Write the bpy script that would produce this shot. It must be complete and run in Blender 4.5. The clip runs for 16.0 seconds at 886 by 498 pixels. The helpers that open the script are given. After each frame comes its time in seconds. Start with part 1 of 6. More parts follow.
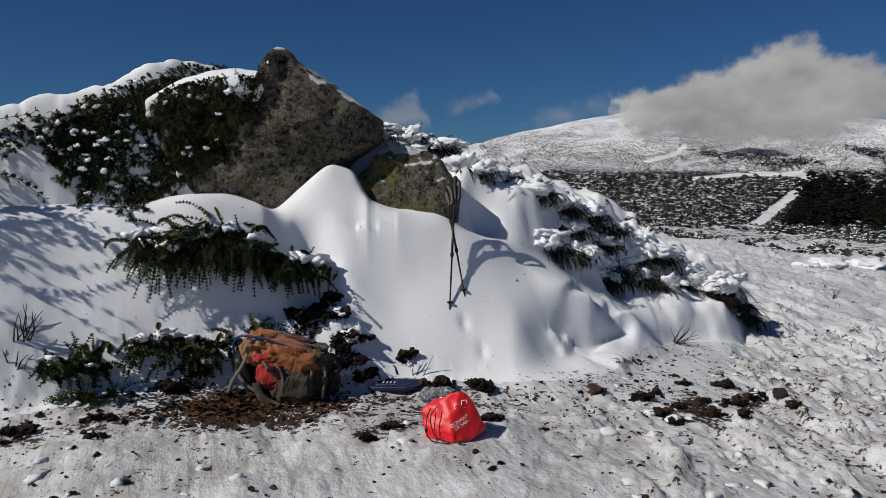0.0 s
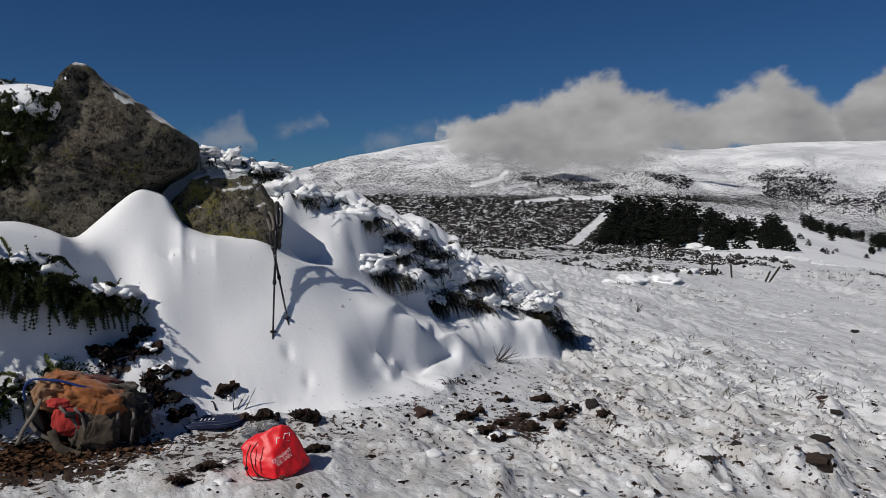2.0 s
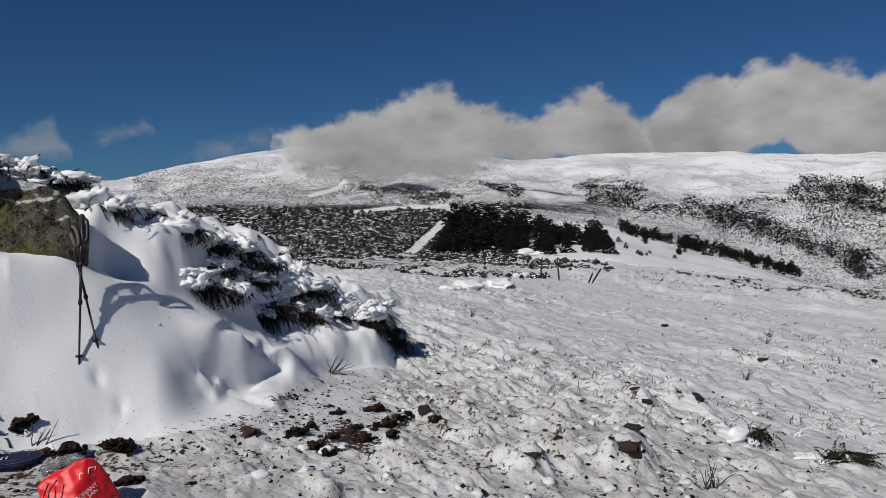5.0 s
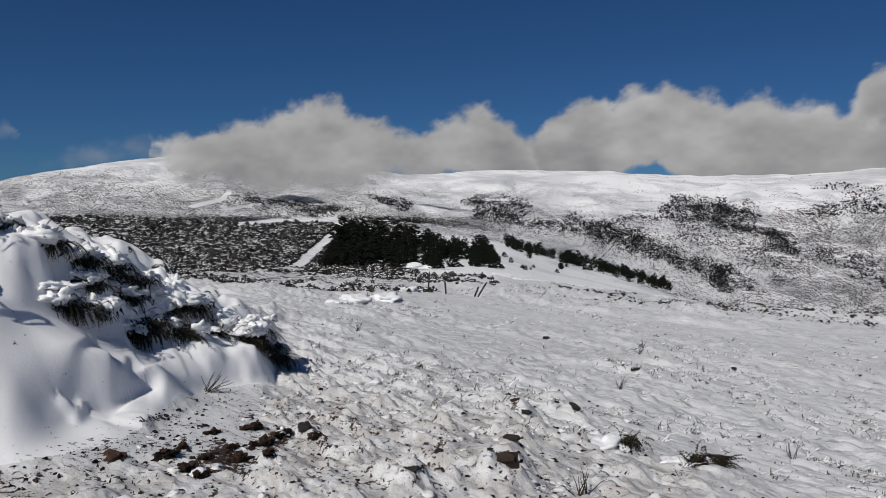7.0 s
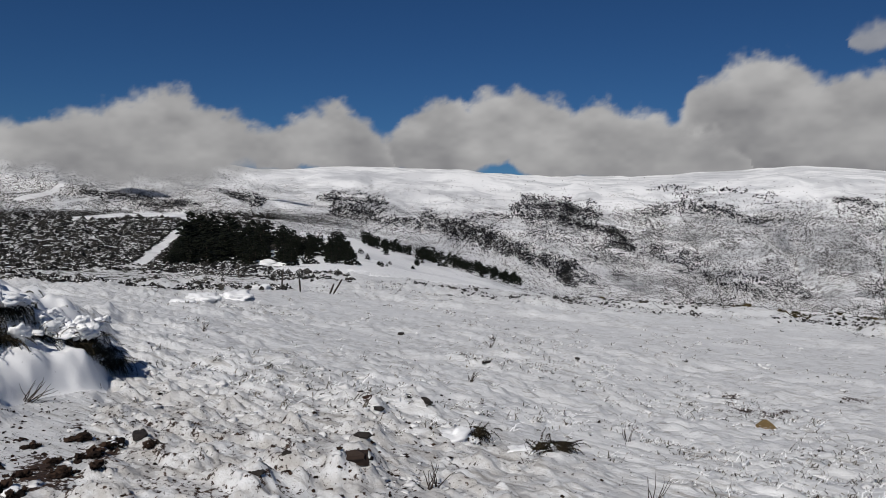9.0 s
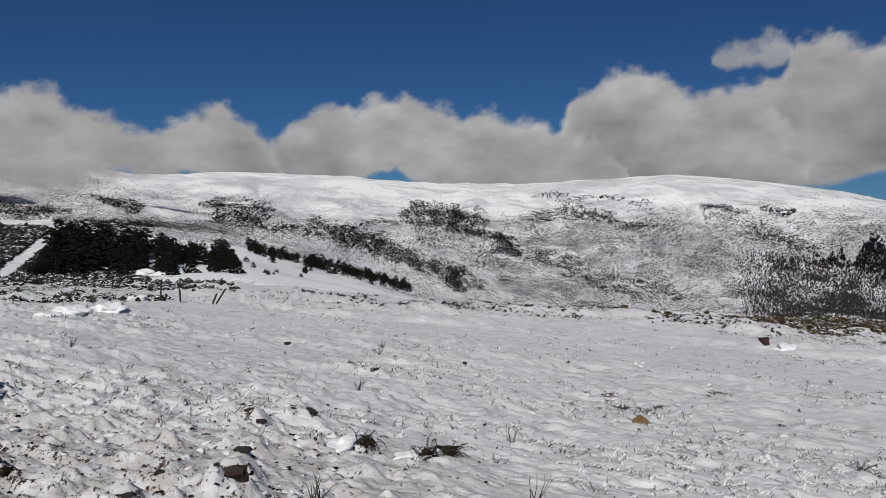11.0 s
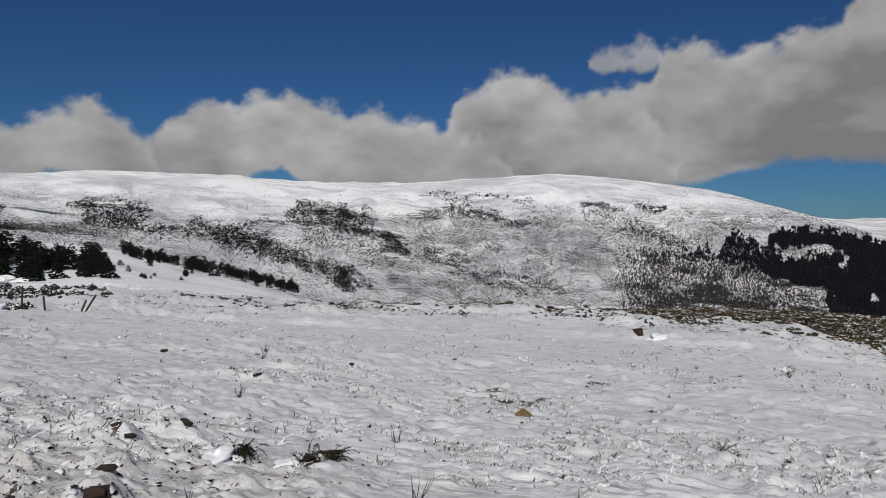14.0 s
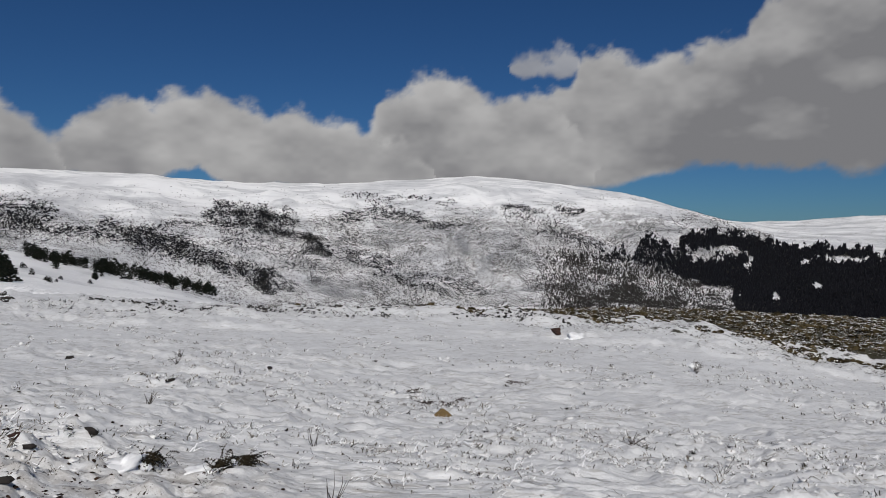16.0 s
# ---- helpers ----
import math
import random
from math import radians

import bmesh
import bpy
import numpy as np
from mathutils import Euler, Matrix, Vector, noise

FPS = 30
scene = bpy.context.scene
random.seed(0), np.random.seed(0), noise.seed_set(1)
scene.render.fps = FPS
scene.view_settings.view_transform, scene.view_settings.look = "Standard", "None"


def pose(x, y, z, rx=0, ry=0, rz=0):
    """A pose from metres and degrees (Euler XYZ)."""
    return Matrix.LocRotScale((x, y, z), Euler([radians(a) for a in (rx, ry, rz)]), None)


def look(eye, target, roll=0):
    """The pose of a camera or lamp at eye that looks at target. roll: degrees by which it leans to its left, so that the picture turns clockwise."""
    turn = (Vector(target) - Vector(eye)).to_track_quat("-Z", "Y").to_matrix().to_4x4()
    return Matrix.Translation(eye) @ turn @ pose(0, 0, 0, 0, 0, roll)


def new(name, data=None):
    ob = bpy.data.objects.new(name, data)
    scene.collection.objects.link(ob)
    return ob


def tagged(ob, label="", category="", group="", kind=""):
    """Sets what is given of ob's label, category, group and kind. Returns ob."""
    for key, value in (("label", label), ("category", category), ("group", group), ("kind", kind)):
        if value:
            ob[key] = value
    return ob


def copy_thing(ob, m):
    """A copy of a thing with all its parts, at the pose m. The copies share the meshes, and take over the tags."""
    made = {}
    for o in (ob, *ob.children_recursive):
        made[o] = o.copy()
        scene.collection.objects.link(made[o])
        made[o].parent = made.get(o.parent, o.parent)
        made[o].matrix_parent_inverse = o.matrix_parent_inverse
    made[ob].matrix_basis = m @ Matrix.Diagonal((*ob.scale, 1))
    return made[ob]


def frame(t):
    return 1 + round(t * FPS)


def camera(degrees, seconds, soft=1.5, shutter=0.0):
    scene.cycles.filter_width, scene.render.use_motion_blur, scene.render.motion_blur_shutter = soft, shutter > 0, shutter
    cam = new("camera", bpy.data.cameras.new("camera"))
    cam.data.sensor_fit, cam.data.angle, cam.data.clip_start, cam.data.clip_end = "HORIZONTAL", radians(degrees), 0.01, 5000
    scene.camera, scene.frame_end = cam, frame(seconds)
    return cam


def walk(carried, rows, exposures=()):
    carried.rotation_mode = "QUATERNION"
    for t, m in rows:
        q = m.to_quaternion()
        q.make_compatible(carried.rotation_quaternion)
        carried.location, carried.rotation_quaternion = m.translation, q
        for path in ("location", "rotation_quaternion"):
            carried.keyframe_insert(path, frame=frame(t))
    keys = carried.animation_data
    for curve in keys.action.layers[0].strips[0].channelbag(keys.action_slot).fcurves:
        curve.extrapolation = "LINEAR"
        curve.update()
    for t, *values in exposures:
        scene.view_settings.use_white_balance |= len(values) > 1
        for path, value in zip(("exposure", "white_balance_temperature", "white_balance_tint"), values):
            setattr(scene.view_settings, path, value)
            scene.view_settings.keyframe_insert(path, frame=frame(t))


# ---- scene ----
EYE = 1.55
cam = camera(62.91, 16.0, soft=0.6)
ROWS = [
    (0.0, 0.000, 0.000, 0.000, 0.00, -6.00, 0.00),
    (0.5, 0.001, 0.001, 0.002, -2.09, -5.79, 0.04),
    (1.0, 0.009, 0.011, 0.007, -5.68, -5.26, -0.09),
    (1.5, 0.036, 0.019, 0.010, -10.17, -4.32, -0.07),
    (2.0, 0.058, 0.017, 0.009, -13.30, -4.11, 0.01),
    (2.5, 0.074, 0.014, 0.009, -15.35, -3.91, 0.00),
    (3.0, 0.085, 0.013, 0.010, -16.59, -3.77, 0.09),
    (3.5, 0.100, 0.014, 0.009, -18.25, -3.63, 0.21),
    (4.0, 0.118, 0.016, 0.008, -20.50, -3.38, 0.44),
    (4.2, 0.127, 0.018, 0.007, -21.81, -3.41, 0.64),
    (6.3, 0.186, -0.003, 0.014, -31.17, -2.77, 0.22),
    (6.5, 0.191, -0.009, 0.010, -32.19, -2.65, 0.36),
    (7.0, 0.197, -0.008, 0.009, -34.69, -2.38, -0.20),
    (7.5, 0.196, -0.006, 0.009, -37.21, -2.03, -0.63),
    (8.0, 0.215, -0.005, 0.002, -40.35, -2.52, -0.70),
    (8.5, 0.253, 0.012, 0.001, -43.49, -2.58, -0.66),
    (9.0, 0.273, 0.008, -0.003, -45.98, -2.55, -0.67),
    (9.5, 0.291, -0.005, -0.000, -49.14, -2.63, -0.47),
    (9.7, 0.295, -0.015, -0.002, -50.52, -2.45, -0.37),
    (11.8, 0.353, -0.030, 0.001, -56.71, -2.18, -0.58),
    (12.0, 0.366, -0.025, 0.012, -57.52, -2.26, -0.55),
    (12.5, 0.372, -0.033, 0.011, -58.94, -2.18, -0.65),
    (13.0, 0.378, -0.044, 0.014, -60.64, -2.18, -0.37),
    (13.5, 0.394, -0.055, 0.016, -62.06, -2.06, -0.11),
    (14.0, 0.388, -0.086, 0.017, -63.52, -1.99, 0.06),
    (14.5, 0.395, -0.106, 0.016, -65.03, -1.92, 0.49),
    (15.0, 0.394, -0.117, 0.017, -66.53, -1.89, 0.05),
    (15.5, 0.385, -0.139, 0.018, -68.06, -1.85, 0.21),
    (16.0, 0.370, -0.168, 0.017, -69.61, -1.86, -0.10),
]
walk(cam, [(t, pose(x, y, EYE + z, 90 + pitch, roll, yaw)) for t, x, y, z, yaw, pitch, roll in ROWS])

# world, sun and exposure
SUN_AZ, SUN_EL = 245.0, 42.0          # clockwise from +y, and above the horizon
world = bpy.data.worlds.new("sky")
scene.world = world
world.use_nodes = True
wn = world.node_tree.nodes
sky = wn.new("ShaderNodeTexSky")
sky.sky_type, sky.sun_disc = "NISHITA", False
sky.sun_elevation, sky.sun_rotation = radians(SUN_EL), radians(SUN_AZ)
sky.altitude, sky.air_density, sky.dust_density, sky.ozone_density = 2000, 1.0, 0.3, 3.0
deep = wn.new("ShaderNodeMix")
deep.data_type, deep.blend_type = "RGBA", "MULTIPLY"
deep.inputs[0].default_value = 1.0
deep.inputs[7].default_value = (0.325, 0.64, 0.99, 1)
world.node_tree.links.new(sky.outputs[0], deep.inputs[6])
world.node_tree.links.new(deep.outputs[2], wn["Background"].inputs[0])
wn["Background"].inputs[1].default_value = 0.0355
sun = new("sun", bpy.data.lights.new("sun", "SUN"))
sun.data.energy, sun.data.angle, sun.data.color = 3.35, radians(0.53), (1.0, 0.955, 0.89)
a, e = radians(SUN_AZ), radians(SUN_EL)
sun.matrix_world = look((math.sin(a) * math.cos(e) * 50, math.cos(a) * math.cos(e) * 50, math.sin(e) * 50), (0, 0, 0))
scene.view_settings.exposure = 0.0


# the lie of the land: heights in polar form round the viewer's stand
def smooth(a, b, v):
    s = np.clip((v - a) / (b - a), 0, 1)
    return s * s * (3 - 2 * s)


def chance(ix, iy, seed):
    h = (ix.astype(np.int64) * 374761393 + iy.astype(np.int64) * 668265263 + seed * 974711) & 0xFFFFFFFF
    h = ((h ^ (h >> 13)) * 1274126177) & 0xFFFFFFFF
    return ((h ^ (h >> 16)) & 0xFFFF) / 32767.5 - 1.0


def grain(x, y, seed=0):
    ix, iy = np.floor(x), np.floor(y)
    u, v = x - ix, y - iy
    u, v = u * u * u * (u * (u * 6 - 15) + 10), v * v * v * (v * (v * 6 - 15) + 10)
    a, b = chance(ix, iy, seed), chance(ix + 1, iy, seed)
    c, d = chance(ix, iy + 1, seed), chance(ix + 1, iy + 1, seed)
    return (a * (1 - u) + b * u) * (1 - v) + (c * (1 - u) + d * u) * v


def fbm(x, y, octaves=4, seed=0, gain=0.5):
    total, amp = 0.0, 1.0
    for k in range(octaves):
        total = total + amp * grain(x * 2.03 ** k + 17.3 * k, y * 2.03 ** k - 9.1 * k, seed + k)
        amp *= gain
    return total


def glide(nodes, values, q):
    """A smooth curve through values at nodes, with no overshoot. nodes and values: K rows, one column or a column a query."""
    nodes, values = np.asarray(nodes, float), np.asarray(values, float)
    if nodes.ndim == 1:
        nodes = nodes[:, None]
    if values.ndim == 1:
        values = values[:, None]
    step, rise = np.diff(nodes, axis=0), np.diff(values, axis=0)
    slope = rise / np.maximum(step, 1e-9)
    mid = np.where(slope[1:] * slope[:-1] > 0, 2 * slope[1:] * slope[:-1] / np.where(np.abs(slope[1:] + slope[:-1]) < 1e-12, 1, slope[1:] + slope[:-1]), 0)
    tang = np.concatenate([slope[:1], mid, slope[-1:]])
    q = np.asarray(q, float)
    n = q.size
    nodes, values, tang = (np.broadcast_to(m, (m.shape[0], n)) for m in (nodes, values, tang))
    q = np.clip(q, nodes[0], nodes[-1])
    k = np.clip((nodes <= q[None]).sum(0) - 1, 0, nodes.shape[0] - 2)
    col = np.arange(n)
    x0, x1, y0, y1, m0, m1 = nodes[k, col], nodes[k + 1, col], values[k, col], values[k + 1, col], tang[k, col], tang[k + 1, col]
    h = np.maximum(x1 - x0, 1e-9)
    s = (q - x0) / h
    return (1 + 2 * s) * (1 - s) ** 2 * y0 + s * (1 - s) ** 2 * h * m0 + s * s * (3 - 2 * s) * y1 + s * s * (s - 1) * h * m1


NEAR_AZ = [-180, -60, -30, 0, 20, 40, 55, 70, 85, 105, 130, 180]
NEAR_R = [0, 4, 6.5, 9, 16, 28, 45]
NEAR_Z = [
    [0, 0, 0, 0, 0, 0, 0], [0, .15, .3, .5, .5, .5, .5], [0, .12, .3, .5, .6, .6, .6],
    [0, .08, .1, .1, 0, -.5, -1.2], [0, -.03, -.08, -.1, -.5, -1.2, -1.9], [0, -.22, -.45, -.66, -1.4, -2.3, -2.8],
    [0, -.35, -.75, -1.1, -1.9, -2.75, -3.5], [0, -.45, -.95, -1.4, -2.45, -3.2, -3.85], [0, -.45, -1, -1.45, -2.5, -3.4, -4.35],
    [0, -.45, -1, -1.5, -2.6, -4.2, -6.4], [0, -.4, -.9, -1.3, -2.3, -3.2, -4.2], [0, 0, 0, 0, 0, 0, 0]]
FAR_AZ = [-180, -60, -10, 5, 14, 22, 30, 38, 45, 52, 58, 66, 75, 85, 95, 110, 180]
FAR_EL = {      # degrees above the eye's level, by distance
    80: [0, 0, -2, -2.6, -2.8, -3.3, -4.2, -4.05, -4.95, -5.9, -6.7, -7.2, -6.9, -6.4, -6.4, -6.4, 0],
    200: [1, 0, -1.0, -1.5, -1.7, -2.0, -2.3, -2.5, -4.2, -6.0, -8.0, -9.5, -9.5, -9.0, -9.0, -9.0, 1],
    450: [2, 0, -.3, 0.0, -.2, -.3, 0.0, -1.1, -3.0, -5.2, -7.2, -8.6, -8.4, -8.0, -8.0, -8.0, 2],
    900: [3, 0, 0, 0.4, 0.5, 0.4, 0.5, -.5, -2.2, -4.3, -4.9, -5.5, -5.6, -5.6, -6.0, -6.0, 3],
    1500: [4, 0, .6, 1.4, 2.0, 1.8, 1.4, 1.0, .4, -.9, -1.2, -1.3, -.9, -1.4, -3.0, -3.0, 4]}
RIDGE_AZ = [-180, -60, -10, 1.4, 6, 12.6, 17, 22, 28, 32.7, 39, 46.6, 52.2, 56, 61.5, 68.4, 72.7, 78, 84, 90.3, 95, 110, 180]
RIDGE_EL = [4, 1, 1.4, 2.04, 3.1, 4.25, 4.9, 4.9, 4.0, 3.38, 3.77, 3.75, 3.22, 3.2, 3.3, 3.7, 3.78, 3.25, 2.3, .5, -.7, -1.2, 4]
BEYOND_AZ = [-180, -60, 0, 60, 84, 89, 95, 101, 110, 150, 180]
BEYOND_EL = [2, 0, 0, 1, 1.0, 0.35, .42, .8, .9, 1.2, 2]

MOUND_AZ = [-75, -60, -31, -26.6, -23.5, -20.5, -16.5, -13, -11.3, -9.3, -8.6, -6.9, -6.5, -5.9, -4, 0, 2, 3, 6, 9, 11.5, 13.4, 14.3, 16, 18, 21, 22.3, 23.5]
CREST_EL = [2, 3, 4.2, 5.6, 6.6, 8.2, 8.0, 6.5, 5.5, 5.0, 4.6, 4.2, 4.1, 4.0, 3.8, 2.4, 1.5, .9, -.2, -1.1, -1.9, -3.5, -4.1, -5.3, -6.4, -7.8, -9.2, -11]
CREST_R = [6.5, 6.5, 6.5, 6.5, 6.5, 6.6, 6.9, 7.2, 7.3, 7.3, 7.25, 7.2, 7.2, 7.15, 7.1, 7.1, 7.2, 7.25, 7.4, 7.55, 7.75, 7.95, 8.0, 8.15, 8.3, 8.4, 8.4, 8.4]
SHELF_EL = [-2, -2, -2.2, -2.8, -3.3, -2.0, -1.8, -2.6, -1.3, 0.4, 0.8, 0.35, -0.7, -2.0, -2.9, -3.3, -4.6, -4.9, -5.0, -7.1, -8.5, -9.5, -9.8, -9.6, -9.2, -9.9, -10.6, -11.8]
SHELF_R = [5.6, 5.6, 5.6, 5.6, 5.6, 5.6, 5.6, 5.65, 5.8, 5.95, 6.05, 6.05, 6.0, 5.92, 5.9, 5.92, 6.02, 6.08, 6.25, 6.55, 6.8, 6.95, 7.05, 7.3, 7.5, 7.7, 7.8, 7.9]
KNEE_EL = [-8.3, -8.3, -8.3, -8.3, -8.3, -8.3, -8.3, -8.6, -9.0, -8.6, -8.2, -8.0, -8.3, -8.6, -8.7, -8.7, -8.4, -8.4, -8.7, -9.9, -10.9, -11.3, -11.7, -11.6, -11.5, -11.8, -12.2, -12.6]
KNEE_R = [5.1, 5.1, 5.13, 5.13, 5.13, 5.13, 5.15, 5.22, 5.34, 5.4, 5.42, 5.42, 5.42, 5.42, 5.44, 5.5, 5.58, 5.64, 5.8, 6.0, 6.1, 6.22, 6.45, 6.75, 7.2, 7.5, 7.62, 7.75]
FOOT_R = [4.5, 4.5, 4.65, 4.68, 4.7, 4.7, 4.7, 4.74, 4.78, 4.8, 4.81, 4.83, 4.84, 4.85, 4.87, 4.93, 4.96, 4.98, 5.0, 5.1, 5.3, 5.45, 5.9, 6.4, 7.0, 7.4, 7.5, 7.65]
LIPS = [        # wind-cut lips on the drift: height, width on the right and on the left, course
    (.055, .035, .22, (1.13, 6.49), (1.13, 6.31), (.95, 5.88), (.79, 5.72)), (.075, .04, .28, (1.23, 6.37), (1.24, 5.98), (1.07, 5.84), (.70, 5.47)), (.055, .035, .16, (1.47, 6.51), (1.30, 6.01), (1.05, 5.82), (.98, 5.74)), (.055, .04, .18, (.95, 5.73), (1.02, 5.73), (.90, 5.54)),
    (.06, .20, .05, (1.78, 6.47), (1.52, 6.11), (1.21, 5.70)), (.08, .05, .20, (2.69, 7.31), (2.81, 7.17), (2.76, 7.08), (2.60, 6.95)), (.055, .045, .18, (2.47, 7.10), (2.36, 6.94), (2.18, 6.80)), (.05, .04, .10, (2.77, 7.26), (2.88, 7.21), (2.79, 7.06)),
    (.04, .05, .25, (1.45, 5.80), (1.41, 5.63), (1.33, 5.50)), (.08, .30, .14, (-.80, 5.67), (-.82, 5.53), (-.73, 5.42), (-.79, 5.20))]
WIND = radians(-69.6)
GULLIES = [     # depth, half width in degrees and course of the clefts in the far slopes
    (18, .6, (66.5, 1.1), (68.3, .5), (70.1, -.25), (70.9, -1.3), (72.2, -2.6)), (8, .8, (72.2, -2.6), (72.8, -4.2), (72.2, -5.6)), (14, .35, (70.1, -.25), (71.6, .6), (73, 1.7)), (16, .45, (56.6, -.4), (61, -2.2), (66, -4), (70, -5.6)), (16, .5, (44.5, -.6), (51, -2.5), (56.5, -4.9)),
    (12, .5, (75, .6), (77.5, -1.5), (79, -4)), (9, .4, (61.5, .3), (64.5, -1.2), (67, -3.2)), (9, .35, (80, .8), (82, -.6), (83, -1.8)), (12, .4, (40.5, 2.6), (43.5, 1.6), (47, .3)), (8, .35, (33.5, 2.2), (36, 1.2), (38, .2)), (9, .4, (49, 2.6), (52, 1.9), (56, 1.6))]


def ground_level(az, r):
    cols = [glide(NEAR_AZ, [row[k] for row in NEAR_Z], az) for k in range(len(NEAR_R))]
    near = glide(NEAR_R, np.array(cols), np.minimum(r, 45.0))
    els = [np.degrees(np.arctan((cols[5] - EYE) / 28)), np.degrees(np.arctan((cols[6] - EYE) / 45))]
    els += [glide(FAR_AZ, row, az) for row in FAR_EL.values()]
    els += [glide(RIDGE_AZ, RIDGE_EL, az), np.minimum(glide(BEYOND_AZ, BEYOND_EL, az), 9)]
    dist = np.log([28, 45, *FAR_EL, 2400, 3400])
    el = glide(dist, np.array(els), np.log(np.maximum(r, 28)))
    el = np.where(r > 3400, el - 2.5 * (r - 3400) / 900, el)
    w = smooth(28, 45, r)
    return near * (1 - w) + (EYE + r * np.tan(np.radians(el))) * w


FINE_AZ = np.arange(-75, 23.51, 0.1)


def eased(values, sigma):
    """A table of the mound as a curve over the azimuth, rounded off over sigma degrees."""
    k = np.arange(-40, 41) * 0.1
    w = np.exp(-(k / sigma) ** 2 / 2)
    line = np.interp(FINE_AZ, MOUND_AZ, values)
    line = np.convolve(np.pad(line, 40, "edge"), w / w.sum(), "valid")
    return lambda az: np.interp(az, FINE_AZ, line)


foot_r, knee_r, knee_el = eased(FOOT_R, 1.0), eased(KNEE_R, 1.5), eased(KNEE_EL, 1.5)
shelf_r, shelf_el, brow_r, brow_el = eased(SHELF_R, .8), eased(SHELF_EL, .35), eased(SHELF_R, 2.2), eased(SHELF_EL, 2.2)
crest_r, crest_el = eased(CREST_R, 1.0), eased(CREST_EL, .8)


def mound_share(az):
    return smooth(-75, -60, az) * (1 - smooth(21.9, 23.3, az))


def land(x, y, fine=True):
    """Heights of the snow at places x, y."""
    x, y = np.atleast_1d(np.asarray(x, float)), np.atleast_1d(np.asarray(y, float))
    r, az = np.hypot(x, y), np.degrees(np.arctan2(x, y))
    z = ground_level(az, r)
    # broad relief of the hills
    hill = smooth(300, 1200, r) * (1 - 0.75 * smooth(1800, 2300, r))
    z = z + hill * (20 * fbm(x / 330, y / 330, 3, 5) + 6 * fbm(x / 90, y / 90, 3, 6) + 14 * (0.5 - np.abs(fbm((x + 0.7 * y) / 420, (y - 0.7 * x) / 150, 3, 7))))
    z = z + smooth(60, 160, r) * (1 - smooth(400, 900, r)) * 0.8 * fbm(x / 25, y / 25, 3, 8)
    steep = np.nonzero((r > 450) & (r < 2350) & (az > 20) & (az < 100))[0]
    if steep.size:
        aa, ee = az[steep], np.degrees(np.arctan2(z[steep] - EYE, r[steep]))
        aa, ee = aa + .25 * fbm(aa / 1.1, ee / .9, 3, 56), ee + .12 * fbm(aa / .8, ee / .6, 3, 57)
        for deep, wide, *pts in GULLIES:
            best = np.full_like(aa, 1e9)
            for (a0, e0), (a1, e1) in zip(pts, pts[1:]):
                dx, dy = a1 - a0, e1 - e0
                t = np.clip(((aa - a0) * dx + (ee - e0) * dy) / (dx * dx + dy * dy), 0, 1)
                best = np.minimum(best, np.hypot(aa - a0 - t * dx, 1.4 * (ee - e0 - t * dy)))
            z[steep] -= deep * np.exp(-(best / wide) ** 1.5)
    # the mound
    m = mound_share(az)
    here = np.nonzero((m > 0) & (r > 4.3) & (r < 16))[0]
    if here.size:
        xa, ya, ra, aa = x[here], y[here], r[here], az[here]
        foot, shelf, crest = foot_r(aa), shelf_r(aa), crest_r(aa)
        foot = foot + 0.05 * fbm(xa * 0.9, ya * 0.5, 2, 20)
        zs = EYE + shelf * np.tan(np.radians(shelf_el(aa)))
        zc = EYE + crest * np.tan(np.radians(crest_el(aa)))
        zf, zb = ground_level(aa, foot), ground_level(aa, crest + 5.0)
        knee = knee_r(aa)
        zk = EYE + knee * np.tan(np.radians(knee_el(aa)))
        step = smooth(5.5, 11, aa) * (1 - smooth(14, 15.5, aa))      # the wind-cut step over the apron
        toe, zt = foot + (.5 + .38 * step) * (knee - foot), zf + (.47 - .22 * step) * (zk - zf)
        brow = np.maximum(brow_r(aa) - .14, knee + .1)
        zw = np.minimum(EYE + brow * np.tan(np.radians(brow_el(aa) - .6)), zs - .02)
        shelf = np.maximum(shelf, brow + .05)
        rs = np.array([foot - 0.35, foot, toe, knee, brow, shelf, 0.55 * shelf + 0.45 * crest, crest, crest + 0.8, crest + 5.0])
        zz = np.array([ground_level(aa, foot - 0.35), zf + 0.03, zt, zk, zw, zs, zs + (0.36 + .34 * smooth(0, 2, aa) * (1 - smooth(9, 13, aa)) - 0.50 * smooth(-40, -36, aa) * (1 - smooth(-5, -3, aa))) * (zc - zs), zc, zc - 0.08, zb])
        up = glide(rs, zz, ra)
        rough = smooth(foot, foot + 0.5, ra) * (1 - smooth(crest + 3, crest + 5, ra))
        up = up + rough * 0.035 * fbm(xa * 1.5, ya * 1.5, 2, 22)
        flank = smooth(3, 8, aa) * smooth(shelf + 0.05, shelf + 0.4, ra)
        up = up + flank * (0.17 * np.abs(fbm(xa * 2.3, ya * 2.3, 3, 26)) - 0.02) + 0.05 * smooth(shelf, shelf + .3, ra) * (1 - smooth(-20, -16, aa)) * np.abs(fbm(xa * 3.5, ya * 3.5, 3, 27))
        # wind-carved scallops on the drift's flank
        carve = smooth(7, 11, aa) * smooth(foot + 0.1, foot + 0.5, ra) * (1 - smooth(shelf + .1, shelf + 0.7, ra))
        wave = 2.3 * (0.8 * xa - 0.75 * up + 0.25 * ya) + 0.55 * fbm(xa * 1.1, up * 1.6, 2, 23)
        saw = wave - np.floor(wave)
        up = up + carve * (0.024 * saw ** 1.4 * (1 - smooth(0.84, 1.0, saw)) - 0.01)
